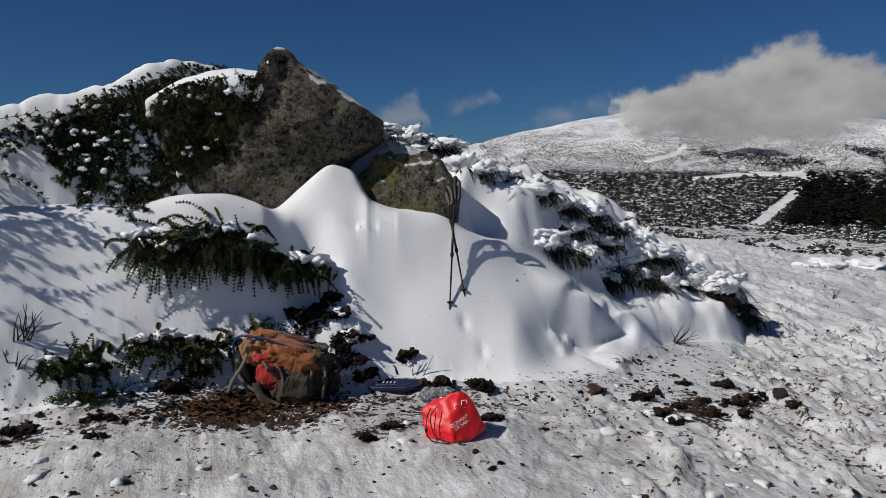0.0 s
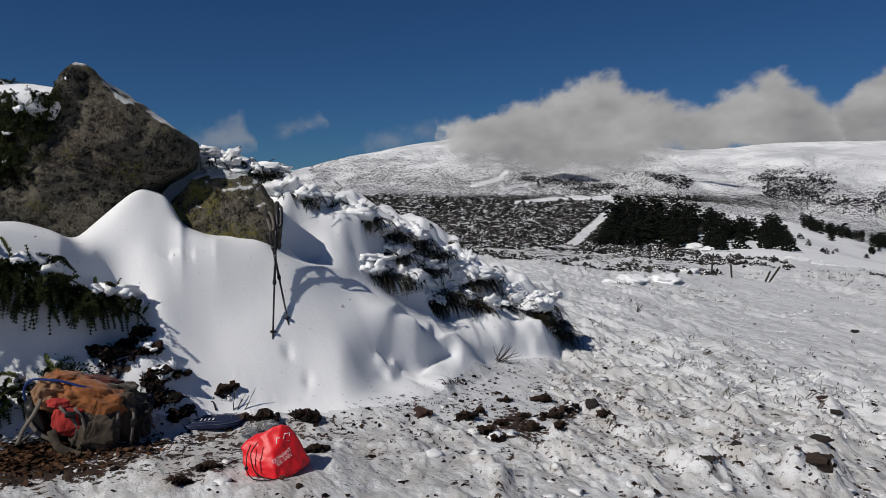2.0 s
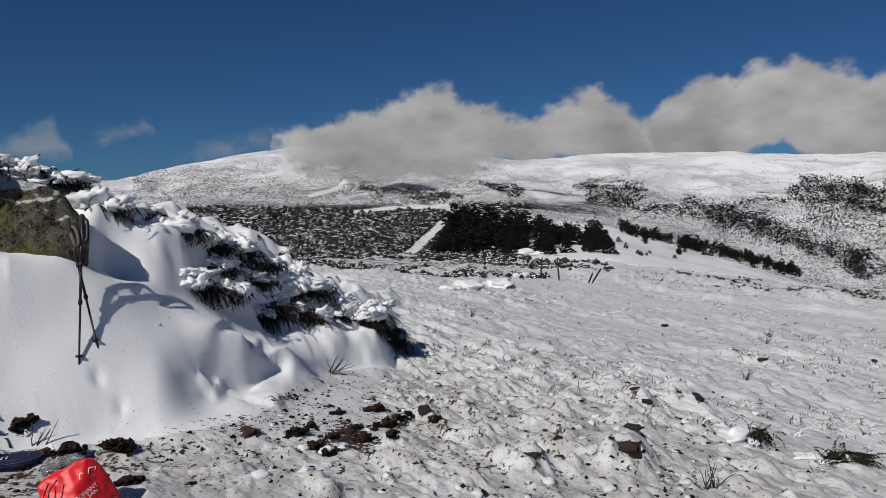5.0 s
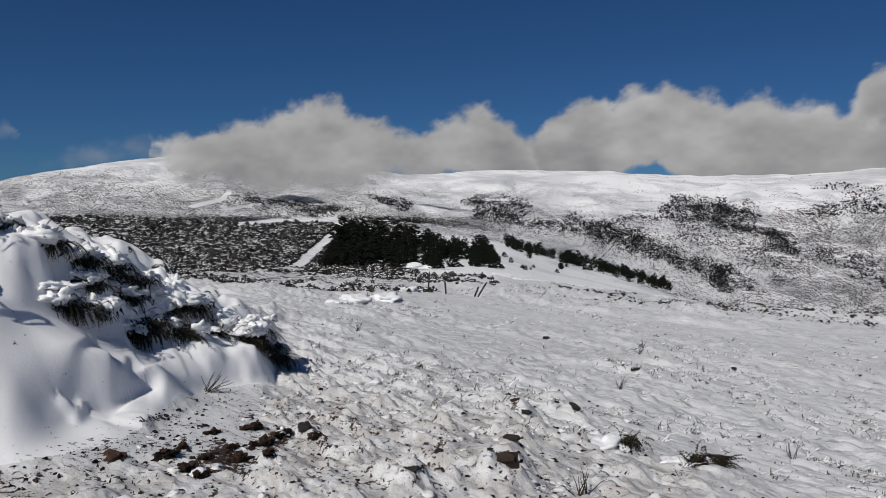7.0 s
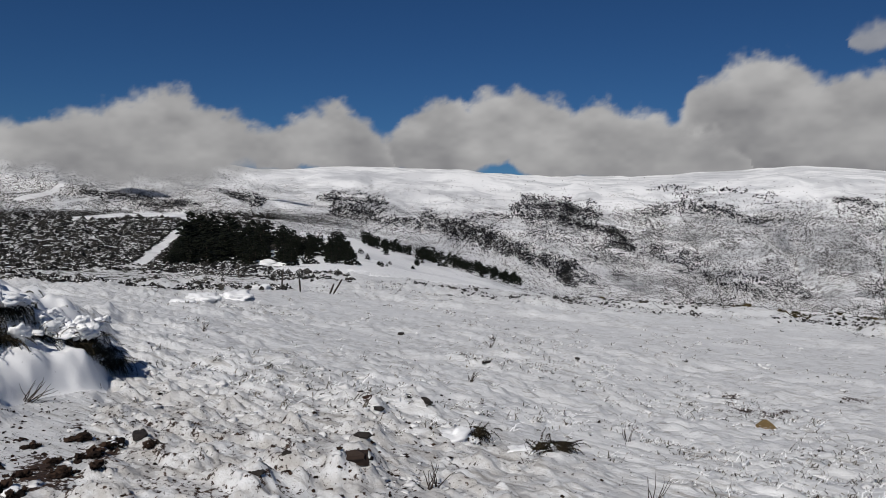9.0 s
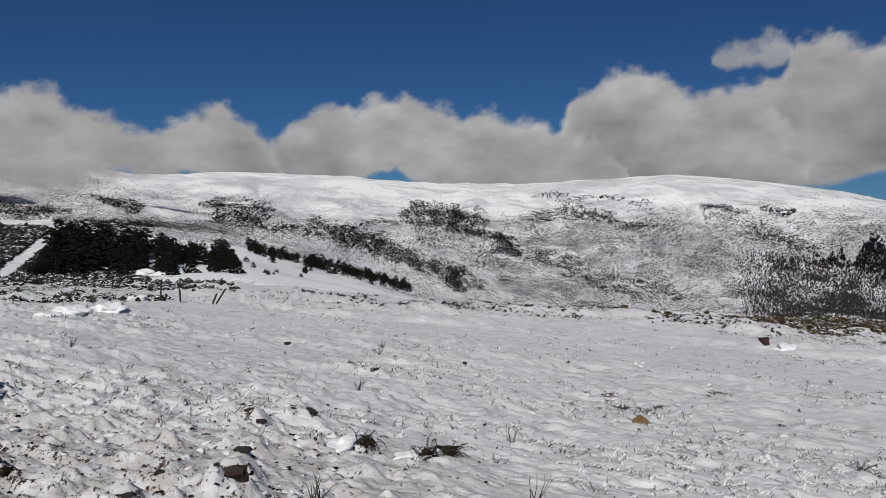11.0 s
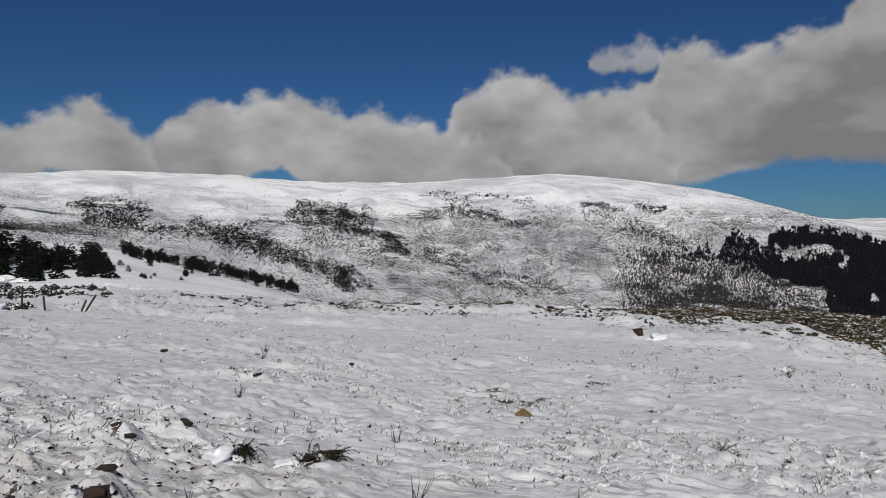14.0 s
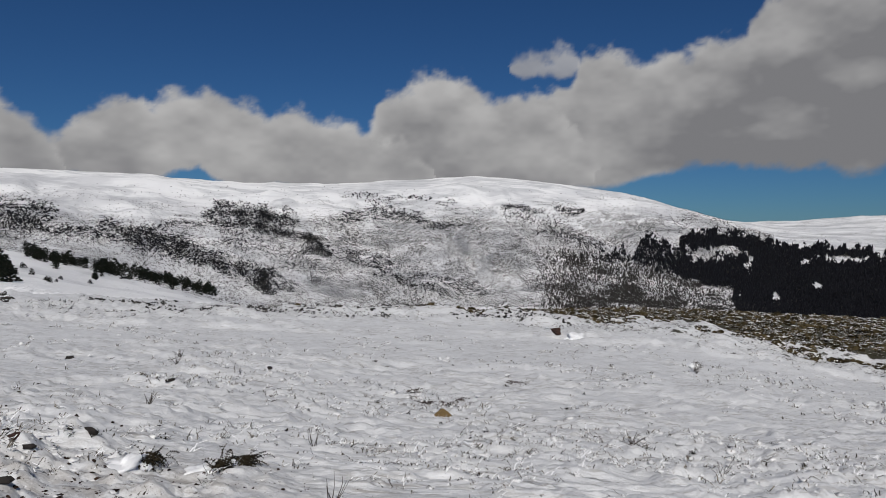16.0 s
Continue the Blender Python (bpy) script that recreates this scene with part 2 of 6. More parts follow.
        # hollows: behind the lesser rock, under the brush, the scoop beside the great rock
        for haz, hr, wide, deep in ((2.7, 6.30, 0.13, 0.30), (8.6, 6.85, 0.11, 0.28), (13.0, 7.2, .12, .25), (-10.9, 5.62, 0.20, 0.22), (-10.3, 5.3, 0.18, 0.12), (1.7, 5.35, .04, .03), (3.2, 5.22, .035, .025)):
            hx, hy = hr * math.sin(radians(haz)), hr * math.cos(radians(haz))
            up = up - deep * np.exp(-((xa - hx) ** 2 + (ya - hy) ** 2) / (wide * wide))
        # a wind lip that runs down from the great rock, and swells that bear the brush
        for bx, by, wx, wy, tall in ((-0.78, 5.15, 0.16, 0.3, 0.07), (-2.4, 5.0, 0.5, 0.2, 0.08), (-1.7, 5.05, 0.5, 0.2, 0.10) , (-0.75, 4.95, 0.3, 0.2, 0.12), (1.75, 6.28, .24, .18, .10)):
            up = up + tall * np.exp(-((xa - bx) / wx) ** 2 - ((ya - by) / wy) ** 2)
        for tall, right, left, *pts in LIPS:
            n = np.arange(len(pts))
            pts = list(zip(*(glide(n, np.array(pts)[:, c], np.linspace(0, len(pts) - 1, 22)).tolist() for c in (0, 1))))
            wide = 2.2 * max(left, right)
            close = np.nonzero((xa > min(p[0] for p in pts) - wide) & (xa < max(p[0] for p in pts) + wide) & (ya > min(p[1] for p in pts) - wide) & (ya < max(p[1] for p in pts) + wide))[0]
            if not close.size:
                continue
            xl, yl, run = xa[close], ya[close], 0.0
            best, side, along = np.full_like(xl, 1e9), np.zeros_like(xl), np.zeros_like(xl)
            for (x0, y0), (x1, y1) in zip(pts, pts[1:]):
                dx, dy = x1 - x0, y1 - y0
                t = np.clip(((xl - x0) * dx + (yl - y0) * dy) / (dx * dx + dy * dy), 0, 1)
                gap = np.hypot(xl - x0 - t * dx, yl - y0 - t * dy)
                side = np.where(gap < best, (xl - x0) * dy - (yl - y0) * dx, side)
                along = np.where(gap < best, run + t * math.hypot(dx, dy), along)
                run += math.hypot(dx, dy)
                best = np.minimum(best, gap)
            fade = smooth(0, 0.3, along / run) * (1 - smooth(0.7, 1, along / run))
            up[close] += tall * fade * np.exp(-(best / np.where(side < 0, right, left)) ** 2)
        z[here] = z[here] * (1 - m[here]) + np.maximum(up, z[here] - 0.02) * m[here]
    if fine:
        near = np.nonzero((r < 70))[0]
        xa, ya, ra, aa = x[near], y[near], r[near], az[near]
        c, s = math.cos(WIND), math.sin(WIND)
        wx, wy = xa * c + ya * s, ya * c - xa * s
        off = 1 - 0.93 * (m[near] * smooth(4.75, 5.3, ra) * (1 - smooth(9, 12, ra)))
        tread = smooth(1.5, 3, ra) * (1 - smooth(7, 10, ra)) * (1 - smooth(50, 75, aa))
        knob = np.maximum(fbm(xa * 3.4, ya * 3.4, 4, 31, .6) - 0.12, 0)
        dent = np.maximum(fbm(xa * 2.1 + 7, ya * 2.1, 3, 39) - 0.25, 0)
        z[near] += off * tread * ((0.024 + 0.016 * smooth(8, 20, aa)) * knob + 0.07 * smooth(10, 20, aa) * np.maximum(fbm(wx * 2.4, wy * 4.6, 4, 44, .6) - .05, 0) - 0.02 * dent + 0.03 * fbm(xa * 1.1, ya * 1.1, 2, 37) + 0.010 * fbm(xa * 7, ya * 7, 3, 36))
        lee = 1 - np.exp(-((aa - 55) / 10) ** 2 - ((ra - 8.3) / 1.4) ** 2)      # a smooth tongue of blown snow
        off = off * (.25 + .75 * lee)
        drift = smooth(5, 9, ra) * (0.35 + 1.3 * smooth(-.3, .3, fbm(wx * .12, wy * .3, 3, 45)))
        ridge = 1 - np.abs(fbm(wx * 1.1, wy * 2.1, 4, 32))
        z[near] += off * drift * (0.05 * ridge ** 3 + 0.025 * smooth(.05, .22, fbm(wx * 1.0, wy * 2.2, 3, 42)) * smooth(-.2, .3, fbm(xa * .4, ya * .4, 2, 43)) + 0.05 * fbm(xa * .45, ya * .45, 3, 33)) * (1 + smooth(15, 40, ra))
        z[near] += off * 0.034 * smooth(5, 9, ra) * fbm(wx * 1.6, wy * 7, 4, 34, .6)
        sown = smooth(-.1, .35, fbm(xa / 2.6, ya / 2.6, 3, 72)) * smooth(7, 10, ra)
        z[near] += off * sown * (.035 + .001 * ra) * np.maximum(fbm(wx * 2.2, wy * 4.4, 4, 74, .6) - .05, 0)
        for bx, by, tall, wide in ((3.45, 3.95, .15, .20), (3.62, 4.12, .13, .18), (3.85, 4.35, .10, .20), (4.1, 4.65, .12, .22), (4.6, 5.2, .09, .26), (5.1, 5.8, .08, .30), (5.5, 6.25, .10, .30), (6.3, 6.15, .09, .32), (2.8, 4.1, .10, .14), (3.05, 4.0, .10, .13), (3.3, 4.5, .09, .18), (5.1, 4.55, .06, .22), (5.9, 4.0, .07, .22)):
            z[near] += tall * (1 + .9 * fbm(xa * 4, ya * 4, 3, 38)) * np.exp(-((xa - bx) ** 2 + (ya - by) ** 2) / wide ** 2)
        bank = smooth(30, 40, ra) * (1 - smooth(46, 60, ra)) * smooth(40, 60, aa)
        z[near] += bank * 0.35 * np.maximum(fbm(xa * .35, ya * .35, 3, 35), -0.2)
    return z


def spot(az, el, near=3.0, far=3300.0):
    """The place where the land first rises to that elevation in that direction."""
    r = np.geomspace(near, far, 900)
    x, y = r * math.sin(radians(az)), r * math.cos(radians(az))
    z = land(x, y, near < 50)
    hit = np.nonzero(np.degrees(np.arctan2(z - EYE, r)) >= el)[0]
    k = hit[0] if hit.size else np.argmax((z - EYE) / r)
    return Vector((x[k], y[k], float(land(x[k], y[k])[0])))


# materials
class Shade:
    """A node material with a principled surface, and short ways to add nodes."""

    def __init__(self, name, rough=0.7, metal=0.0):
        self.mat = bpy.data.materials.new(name)
        self.mat.use_nodes = True
        self.tree = self.mat.node_tree
        self.surface = self.tree.nodes["Principled BSDF"]
        self.surface.inputs["Roughness"].default_value = rough
        self.surface.inputs["Metallic"].default_value = metal
        self.surface.inputs["Specular IOR Level"].default_value = 0.3
        self.coord = self.tree.nodes.new("ShaderNodeTexCoord").outputs["Object"]

    def link(self, a, b):
        self.tree.links.new(a, b)

    def stretch(self, x, y, z):
        n = self.tree.nodes.new("ShaderNodeMapping")
        n.inputs["Scale"].default_value = (x, y, z)
        self.link(self.coord, n.inputs["Vector"])
        return n.outputs[0]

    def downwind(self, along, across):
        n, k = self.tree.nodes.new("ShaderNodeMapping"), self.tree.nodes.new("ShaderNodeMapping")
        n.inputs["Rotation"].default_value = (0, 0, -WIND)
        k.inputs["Scale"].default_value = (along, across, 1)
        self.link(self.coord, n.inputs["Vector"])
        self.link(n.outputs[0], k.inputs["Vector"])
        return k.outputs[0]

    def noise(self, scale, detail=3.0, rough=0.55, at=None, warp=0.0):
        n = self.tree.nodes.new("ShaderNodeTexNoise")
        n.inputs["Scale"].default_value, n.inputs["Detail"].default_value = scale, detail
        n.inputs["Roughness"].default_value, n.inputs["Distortion"].default_value = rough, warp
        self.link(at or self.coord, n.inputs["Vector"])
        return n.outputs["Fac"]

    def spots(self, scale, at=None):
        n = self.tree.nodes.new("ShaderNodeTexVoronoi")
        n.inputs["Scale"].default_value = scale
        self.link(at or self.coord, n.inputs["Vector"])
        return n.outputs["Distance"]

    def attr(self, name):
        n = self.tree.nodes.new("ShaderNodeAttribute")
        n.attribute_name = name
        return n.outputs["Fac"]

    def up(self):
        n = self.tree.nodes.new("ShaderNodeNewGeometry")
        s = self.tree.nodes.new("ShaderNodeSeparateXYZ")
        self.link(n.outputs["Normal"], s.inputs[0])
        return s.outputs["Z"]

    def island(self):
        return self.tree.nodes.new("ShaderNodeNewGeometry").outputs["Random Per Island"]

    def math(self, op, a, b=0.0, clamp=False):
        n = self.tree.nodes.new("ShaderNodeMath")
        n.operation, n.use_clamp = op, clamp
        for k, v in enumerate((a, b)):
            if isinstance(v, (int, float)):
                n.inputs[k].default_value = v
            else:
                self.link(v, n.inputs[k])
        return n.outputs[0]

    def step(self, v, lo, hi):
        n = self.tree.nodes.new("ShaderNodeMapRange")
        n.interpolation_type = "SMOOTHSTEP"
        n.inputs["From Min"].default_value, n.inputs["From Max"].default_value = lo, hi
        self.link(v, n.inputs["Value"])
        return n.outputs[0]

    def mix(self, fac, a, b):
        n = self.tree.nodes.new("ShaderNodeMix")
        n.data_type = "RGBA"
        if isinstance(fac, (int, float)):
            n.inputs[0].default_value = fac
        else:
            self.link(fac, n.inputs[0])
        for k, v in ((6, a), (7, b)):
            if isinstance(v, tuple):
                n.inputs[k].default_value = (*v, 1)
            else:
                self.link(v, n.inputs[k])
        return n.outputs[2]

    def ramp(self, fac, *stops):
        n = self.tree.nodes.new("ShaderNodeValToRGB")
        for k, (place, colour) in enumerate(stops):
            el = n.color_ramp.elements[k] if k < 2 else n.color_ramp.elements.new(place)
            el.position, el.color = place, (*colour, 1)
        self.link(fac, n.inputs[0])
        return n.outputs[0]

    def colour(self, c):
        if isinstance(c, tuple):
            self.surface.inputs["Base Color"].default_value = (*c, 1)
        else:
            self.link(c, self.surface.inputs["Base Color"])
        return self

    def bump(self, height, strength=0.4, distance=0.01):
        n = self.tree.nodes.new("ShaderNodeBump")
        n.inputs["Strength"].default_value, n.inputs["Distance"].default_value = strength, distance
        self.link(height, n.inputs["Height"])
        self.link(n.outputs[0], self.surface.inputs["Normal"])
        return self


SNOW = (0.86, 0.865, 0.875)


def snow_field_material():
    s = Shade("snow_field", 0.75)
    fine, mid = s.noise(38, 4, 0.65), s.noise(9, 4, 0.6)
    streak, shade_dash = s.noise(5, 4, 0.6, s.downwind(0.5, 2.2)), s.noise(7, 4, 0.6, s.downwind(0.16, 2.0), 0.3)
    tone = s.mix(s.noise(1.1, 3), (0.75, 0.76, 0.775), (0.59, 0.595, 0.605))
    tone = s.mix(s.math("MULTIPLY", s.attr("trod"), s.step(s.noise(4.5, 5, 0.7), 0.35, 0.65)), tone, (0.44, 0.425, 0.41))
    # grey streaks put the shade of low wind ridges into the snow's colour
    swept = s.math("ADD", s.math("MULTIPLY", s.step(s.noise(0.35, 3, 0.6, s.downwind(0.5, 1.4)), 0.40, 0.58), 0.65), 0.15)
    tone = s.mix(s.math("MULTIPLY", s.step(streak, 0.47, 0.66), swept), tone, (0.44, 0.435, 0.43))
    # darker dashes: painted shade of scours and thin grass
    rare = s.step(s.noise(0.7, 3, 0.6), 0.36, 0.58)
    tone = s.mix(s.math("MULTIPLY", s.math("MULTIPLY", s.step(shade_dash, 0.56, 0.66), rare), 0.7), tone, (0.27, 0.255, 0.235))
    grit = s.math("MULTIPLY", s.attr("trod"), s.math("MULTIPLY", s.step(s.noise(85, 2, 0.6), 0.64, 0.70), s.step(s.noise(3.0, 3, 0.6), 0.5, 0.62)))
    tone = s.mix(s.math("MULTIPLY", grit, 0.8), tone, (0.07, 0.055, 0.045))
    earth = s.ramp(s.noise(30, 4, 0.7), (0.3, (0.016, 0.011, 0.009)), (0.55, (0.045, 0.026, 0.018)), (0.8, (0.12, 0.07, 0.042)))
    edge = s.math("ADD", s.attr("earth"), s.math("ADD", s.math("MULTIPLY", s.math("SUBTRACT", s.noise(7, 4, 0.6), 0.5), 1.2), s.math("MULTIPLY", s.math("SUBTRACT", s.noise(24, 5, 0.7), 0.5), 2.4)))
    tone = s.mix(s.step(edge, 0.48, 0.60), tone, earth)
    heath = s.ramp(s.noise(14, 4, 0.7), (0.3, (0.015, 0.016, 0.010)), (0.6, (0.05, 0.045, 0.028)), (0.8, (0.12, 0.10, 0.06)))
    growth = s.math("ADD", s.attr("cover"), s.math("MULTIPLY", s.math("SUBTRACT", s.noise(1.6, 5, 0.7), 0.5), 1.6))
    tone = s.mix(s.step(growth, 0.5, 0.62), tone, heath)
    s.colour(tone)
    s.bump(s.math("ADD", s.math("MULTIPLY", streak, 0.45), s.math("ADD", s.math("MULTIPLY", mid, 0.7), s.math("MULTIPLY", fine, 0.16))), 0.9, 0.035)
    return s.mat


def drift_material():
    s = Shade("drift_snow", 0.7)
    white = s.mix(s.noise(2.0, 3), SNOW, (0.81, 0.82, 0.835))
    heath = s.ramp(s.noise(18, 4, 0.7), (0.3, (0.012, 0.012, 0.008)), (0.6, (0.04, 0.04, 0.022)), (0.85, (0.10, 0.085, 0.05)))
    steep = s.math("MULTIPLY", s.math("SUBTRACT", 0.85, s.up()), 0.5)
    growth = s.math("ADD", s.math("MULTIPLY", s.attr("cover"), s.math("ADD", steep, 0.9)), s.math("MULTIPLY", s.math("SUBTRACT", s.noise(5.5, 5, 0.68), 0.5), 1.3))
    tone = s.mix(s.step(growth, 0.5, 0.57), white, heath)
    earth = s.ramp(s.noise(30, 4, 0.7), (0.3, (0.016, 0.011, 0.009)), (0.55, (0.045, 0.026, 0.018)), (0.8, (0.12, 0.07, 0.042)))
    edge = s.math("ADD", s.attr("earth"), s.math("ADD", s.math("MULTIPLY", s.math("SUBTRACT", s.noise(7, 4, 0.6), 0.5), 1.2), s.math("MULTIPLY", s.math("SUBTRACT", s.noise(24, 5, 0.7), 0.5), 2.4)))
    s.colour(s.mix(s.step(edge, 0.48, 0.60), tone, earth))
    s.bump(s.math("ADD", s.noise(60, 3, 0.6), s.noise(7, 3)), 0.12, 0.02)
    return s.mat


def hillside_material():
    s = Shade("snowy_heath", 0.85)
    speck = s.noise(0.27, 5, 0.75, s.stretch(1, 1, 2.6))
    broad = s.noise(0.012, 4, 0.6, s.stretch(1, 1, 2))
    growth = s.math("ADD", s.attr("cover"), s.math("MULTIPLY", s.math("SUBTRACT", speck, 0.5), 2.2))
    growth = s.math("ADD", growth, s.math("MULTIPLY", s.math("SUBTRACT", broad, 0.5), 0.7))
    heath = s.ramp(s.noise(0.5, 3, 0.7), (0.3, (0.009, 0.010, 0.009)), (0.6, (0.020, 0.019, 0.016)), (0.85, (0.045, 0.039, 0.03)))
    # soft grey patches paint cloud shadows and wind streaks into the snow
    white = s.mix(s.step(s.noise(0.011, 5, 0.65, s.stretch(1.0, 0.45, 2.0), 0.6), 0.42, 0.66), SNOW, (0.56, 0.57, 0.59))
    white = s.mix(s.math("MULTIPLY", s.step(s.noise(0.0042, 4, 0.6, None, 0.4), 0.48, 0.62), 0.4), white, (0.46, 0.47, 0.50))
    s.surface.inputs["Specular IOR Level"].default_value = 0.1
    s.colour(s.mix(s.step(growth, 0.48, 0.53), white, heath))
    s.bump(speck, 0.5, 2.0)
    return s.mat


def rock_material(name, lichen, green):
    s = Shade(name, 0.9)
    base = s.ramp(s.noise(6, 6, 0.75), (0.32, (0.035, 0.030, 0.022)), (0.5, (0.12, 0.106, 0.08)), (0.68, (0.20, 0.178, 0.135)))
    base = s.mix(s.step(s.noise(1.4, 3, 0.6), 0.45, 0.62), base, s.mix(0.6, base, (0.075, 0.052, 0.036)))
    pits = s.step(s.noise(17, 5, 0.7), 0.485, 0.41)
    base = s.mix(pits, base, (0.018, 0.016, 0.014))
    flecks = s.step(s.noise(46, 4, 0.7), 0.52, 0.57)
    base = s.mix(s.math("MULTIPLY", flecks, 0.5), base, (0.27, 0.25, 0.195))
    moss = s.math("ADD", s.noise(3.1, 4, 0.65), s.math("MULTIPLY", s.math("SUBTRACT", s.noise(30, 3, 0.6), 0.5), 0.5))
    base = s.mix(s.step(moss, green, green + 0.16), base, lichen)
    cap = s.math("ADD", s.up(), s.math("MULTIPLY", s.math("SUBTRACT", s.noise(6, 4), 0.5), 0.9))
    s.colour(s.mix(s.step(cap, 0.74, 0.84), base, SNOW))
    s.bump(s.math("SUBTRACT", s.noise(14, 6, 0.75), s.math("MULTIPLY", pits, 0.9)), 1.0, 0.07)
    return s.mat


def leaf_material(name, dark, light, frost=0.0):
    s = Shade(name, 0.75)
    s.surface.inputs["Specular IOR Level"].default_value = 0.1
    tone = s.mix(s.island(), dark, light)
    tone = s.mix(s.step(s.noise(7, 3), 0.4, 0.7), tone, tuple(0.45 * c for c in dark))
    if frost:
        rime = s.math("ADD", s.math("MULTIPLY", s.math("ABSOLUTE", s.up()), 0.5), s.noise(11, 4))
        tone = s.mix(s.step(rime, 1.05 - frost, 1.15 - frost), tone, SNOW)
    s.colour(tone)
    return s.mat


def cloth_material(name, colour, vary=0.3):
    """Worn nylon: faded patches, wrinkles and a fine weave."""
    s = Shade(name, 0.8)
    tone = s.mix(s.step(s.noise(14, 5, 0.65), 0.35, 0.68), tuple(c * (1 - vary) for c in colour), tuple(c * (1 + vary) for c in colour))
    dirt = s.step(s.noise(7, 5, 0.7), 0.52, 0.72)
    s.colour(s.mix(s.math("MULTIPLY", dirt, 0.6), tone, (0.04, 0.032, 0.026)))
    wrinkle = s.noise(9, 3, 0.5, s.stretch(1, 1, 0.5), 1.2)
    s.bump(s.math("ADD", wrinkle, s.math("MULTIPLY", s.noise(260, 2), 0.02)), 0.8, 0.03)
    s.surface.inputs["Sheen Weight"].default_value = 0.15
    return s.mat


def plain_material(name, colour, rough=0.6, metal=0.0, vary=0.25, scale=25, bump=0.2, sheen=0.0):
    s = Shade(name, rough, metal)
    s.colour(s.mix(s.noise(scale, 4, 0.6), tuple(c * (1 - vary) for c in colour), tuple(min(1, c * (1 + vary)) for c in colour)))
    s.bump(s.noise(scale * 5, 3), bump, 0.004)
    if sheen:
        s.surface.inputs["Sheen Weight"].default_value = sheen
    return s.mat


M_FIELD, M_DRIFT, M_HILL = snow_field_material(), drift_material(), hillside_material()
M_ROCK = rock_material("granite_with_lichen", (0.17, 0.15, 0.050), 0.57)
M_ROCK_MOSSY = rock_material("mossy_granite", (0.19, 0.175, 0.048), 0.50)
M_STONE = plain_material("dark_stone", (0.024, 0.020, 0.018), 0.85, vary=0.5, scale=20, bump=0.8)
M_RED_STONE = plain_material("reddish_stone", (0.045, 0.023, 0.016), 0.85, vary=0.5, scale=20, bump=0.8)
M_BROWN_STONE = plain_material("brown_stone", (0.032, 0.020, 0.015), 0.8, vary=0.45, scale=16, bump=0.8)
M_TAN_STONE = plain_material("tan_stone", (0.17, 0.115, 0.05), 0.85, vary=0.35, scale=14, bump=0.8)
M_PEAT = leaf_material("peat", (0.010, 0.007, 0.006), (0.050, 0.030, 0.021))
M_LITTER = leaf_material("bark_litter", (0.03, 0.017, 0.011), (0.17, 0.085, 0.042))
M_JUNIPER = leaf_material("juniper_needles", (0.018, 0.026, 0.010), (0.115, 0.13, 0.048))
M_MAT = leaf_material("creeping_needles", (0.022, 0.028, 0.011), (0.105, 0.115, 0.043))
# lighter copy of the juniper needles, sunlight painted in
M_JUNIPER_LIT = leaf_material("sunlit_needles", (0.03, 0.045, 0.014), (0.13, 0.15, 0.045))
M_RIME = leaf_material("rimed_heather", (0.012, 0.012, 0.010), (0.05, 0.045, 0.032), frost=0.13)
M_HEATHER = leaf_material("heather", (0.014, 0.013, 0.010), (0.075, 0.06, 0.035))
M_HEATH_BROWN = leaf_material("brown_heather", (0.022, 0.018, 0.009), (0.105, 0.078, 0.036), frost=0.10)
M_WOODLAND = leaf_material("bare_branches", (0.022, 0.021, 0.020), (0.075, 0.071, 0.067))
M_HEATH_FAR = leaf_material("snowy_heather", (0.011, 0.011, 0.011), (0.045, 0.041, 0.036), frost=0.16)
M_SCRUB = leaf_material("grey_scrub", (0.012, 0.012, 0.011), (0.060, 0.054, 0.046))
M_STRAW = leaf_material("rimed_straw", (0.06, 0.052, 0.042), (0.26, 0.23, 0.185), frost=0.22)
# bluish tint puts the haze of distance into far pines and scrub
M_FOREST = leaf_material("hazed_needles", (0.005, 0.0055, 0.008), (0.013, 0.014, 0.019))
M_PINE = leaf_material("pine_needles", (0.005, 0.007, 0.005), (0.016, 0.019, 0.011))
M_BARK = plain_material("bark", (0.05, 0.038, 0.03), 0.9, vary=0.4)
M_WOOD = plain_material("weathered_wood", (0.04, 0.034, 0.028), 0.9, vary=0.4)
M_SNOW = M_DRIFT
M_CRUST = plain_material("crusted_snow", (0.70, 0.70, 0.705), 0.8, vary=0.1, scale=8, bump=0.4)


# mesh helpers
def mesh(name, verts, faces, material, smooth_faces=True):
    me = bpy.data.meshes.new(name)
    me.from_pydata([tuple(v) for v in verts], [], faces)
    me.materials.append(material)
    if smooth_faces:
        me.shade_smooth()
    me.update()
    return me


def thing(name, label, category, at=(0, 0, 0), group="", kind=""):
    ob = tagged(new(name), label, category, group, kind)
    ob.location = at
    return ob


def part(name, shape, material, parent, label=""):
    """One mesh under a thing or part. shape: a bmesh, or verts and faces."""
    if isinstance(shape, tuple):
        me = mesh(name, shape[0], shape[1], material)
    else:
        me = bpy.data.meshes.new(name)
        shape.to_mesh(me)
        shape.free()
        me.materials.append(material)
        me.shade_smooth()
    ob = new(name, me)
    ob.parent = parent
    return tagged(ob, label)


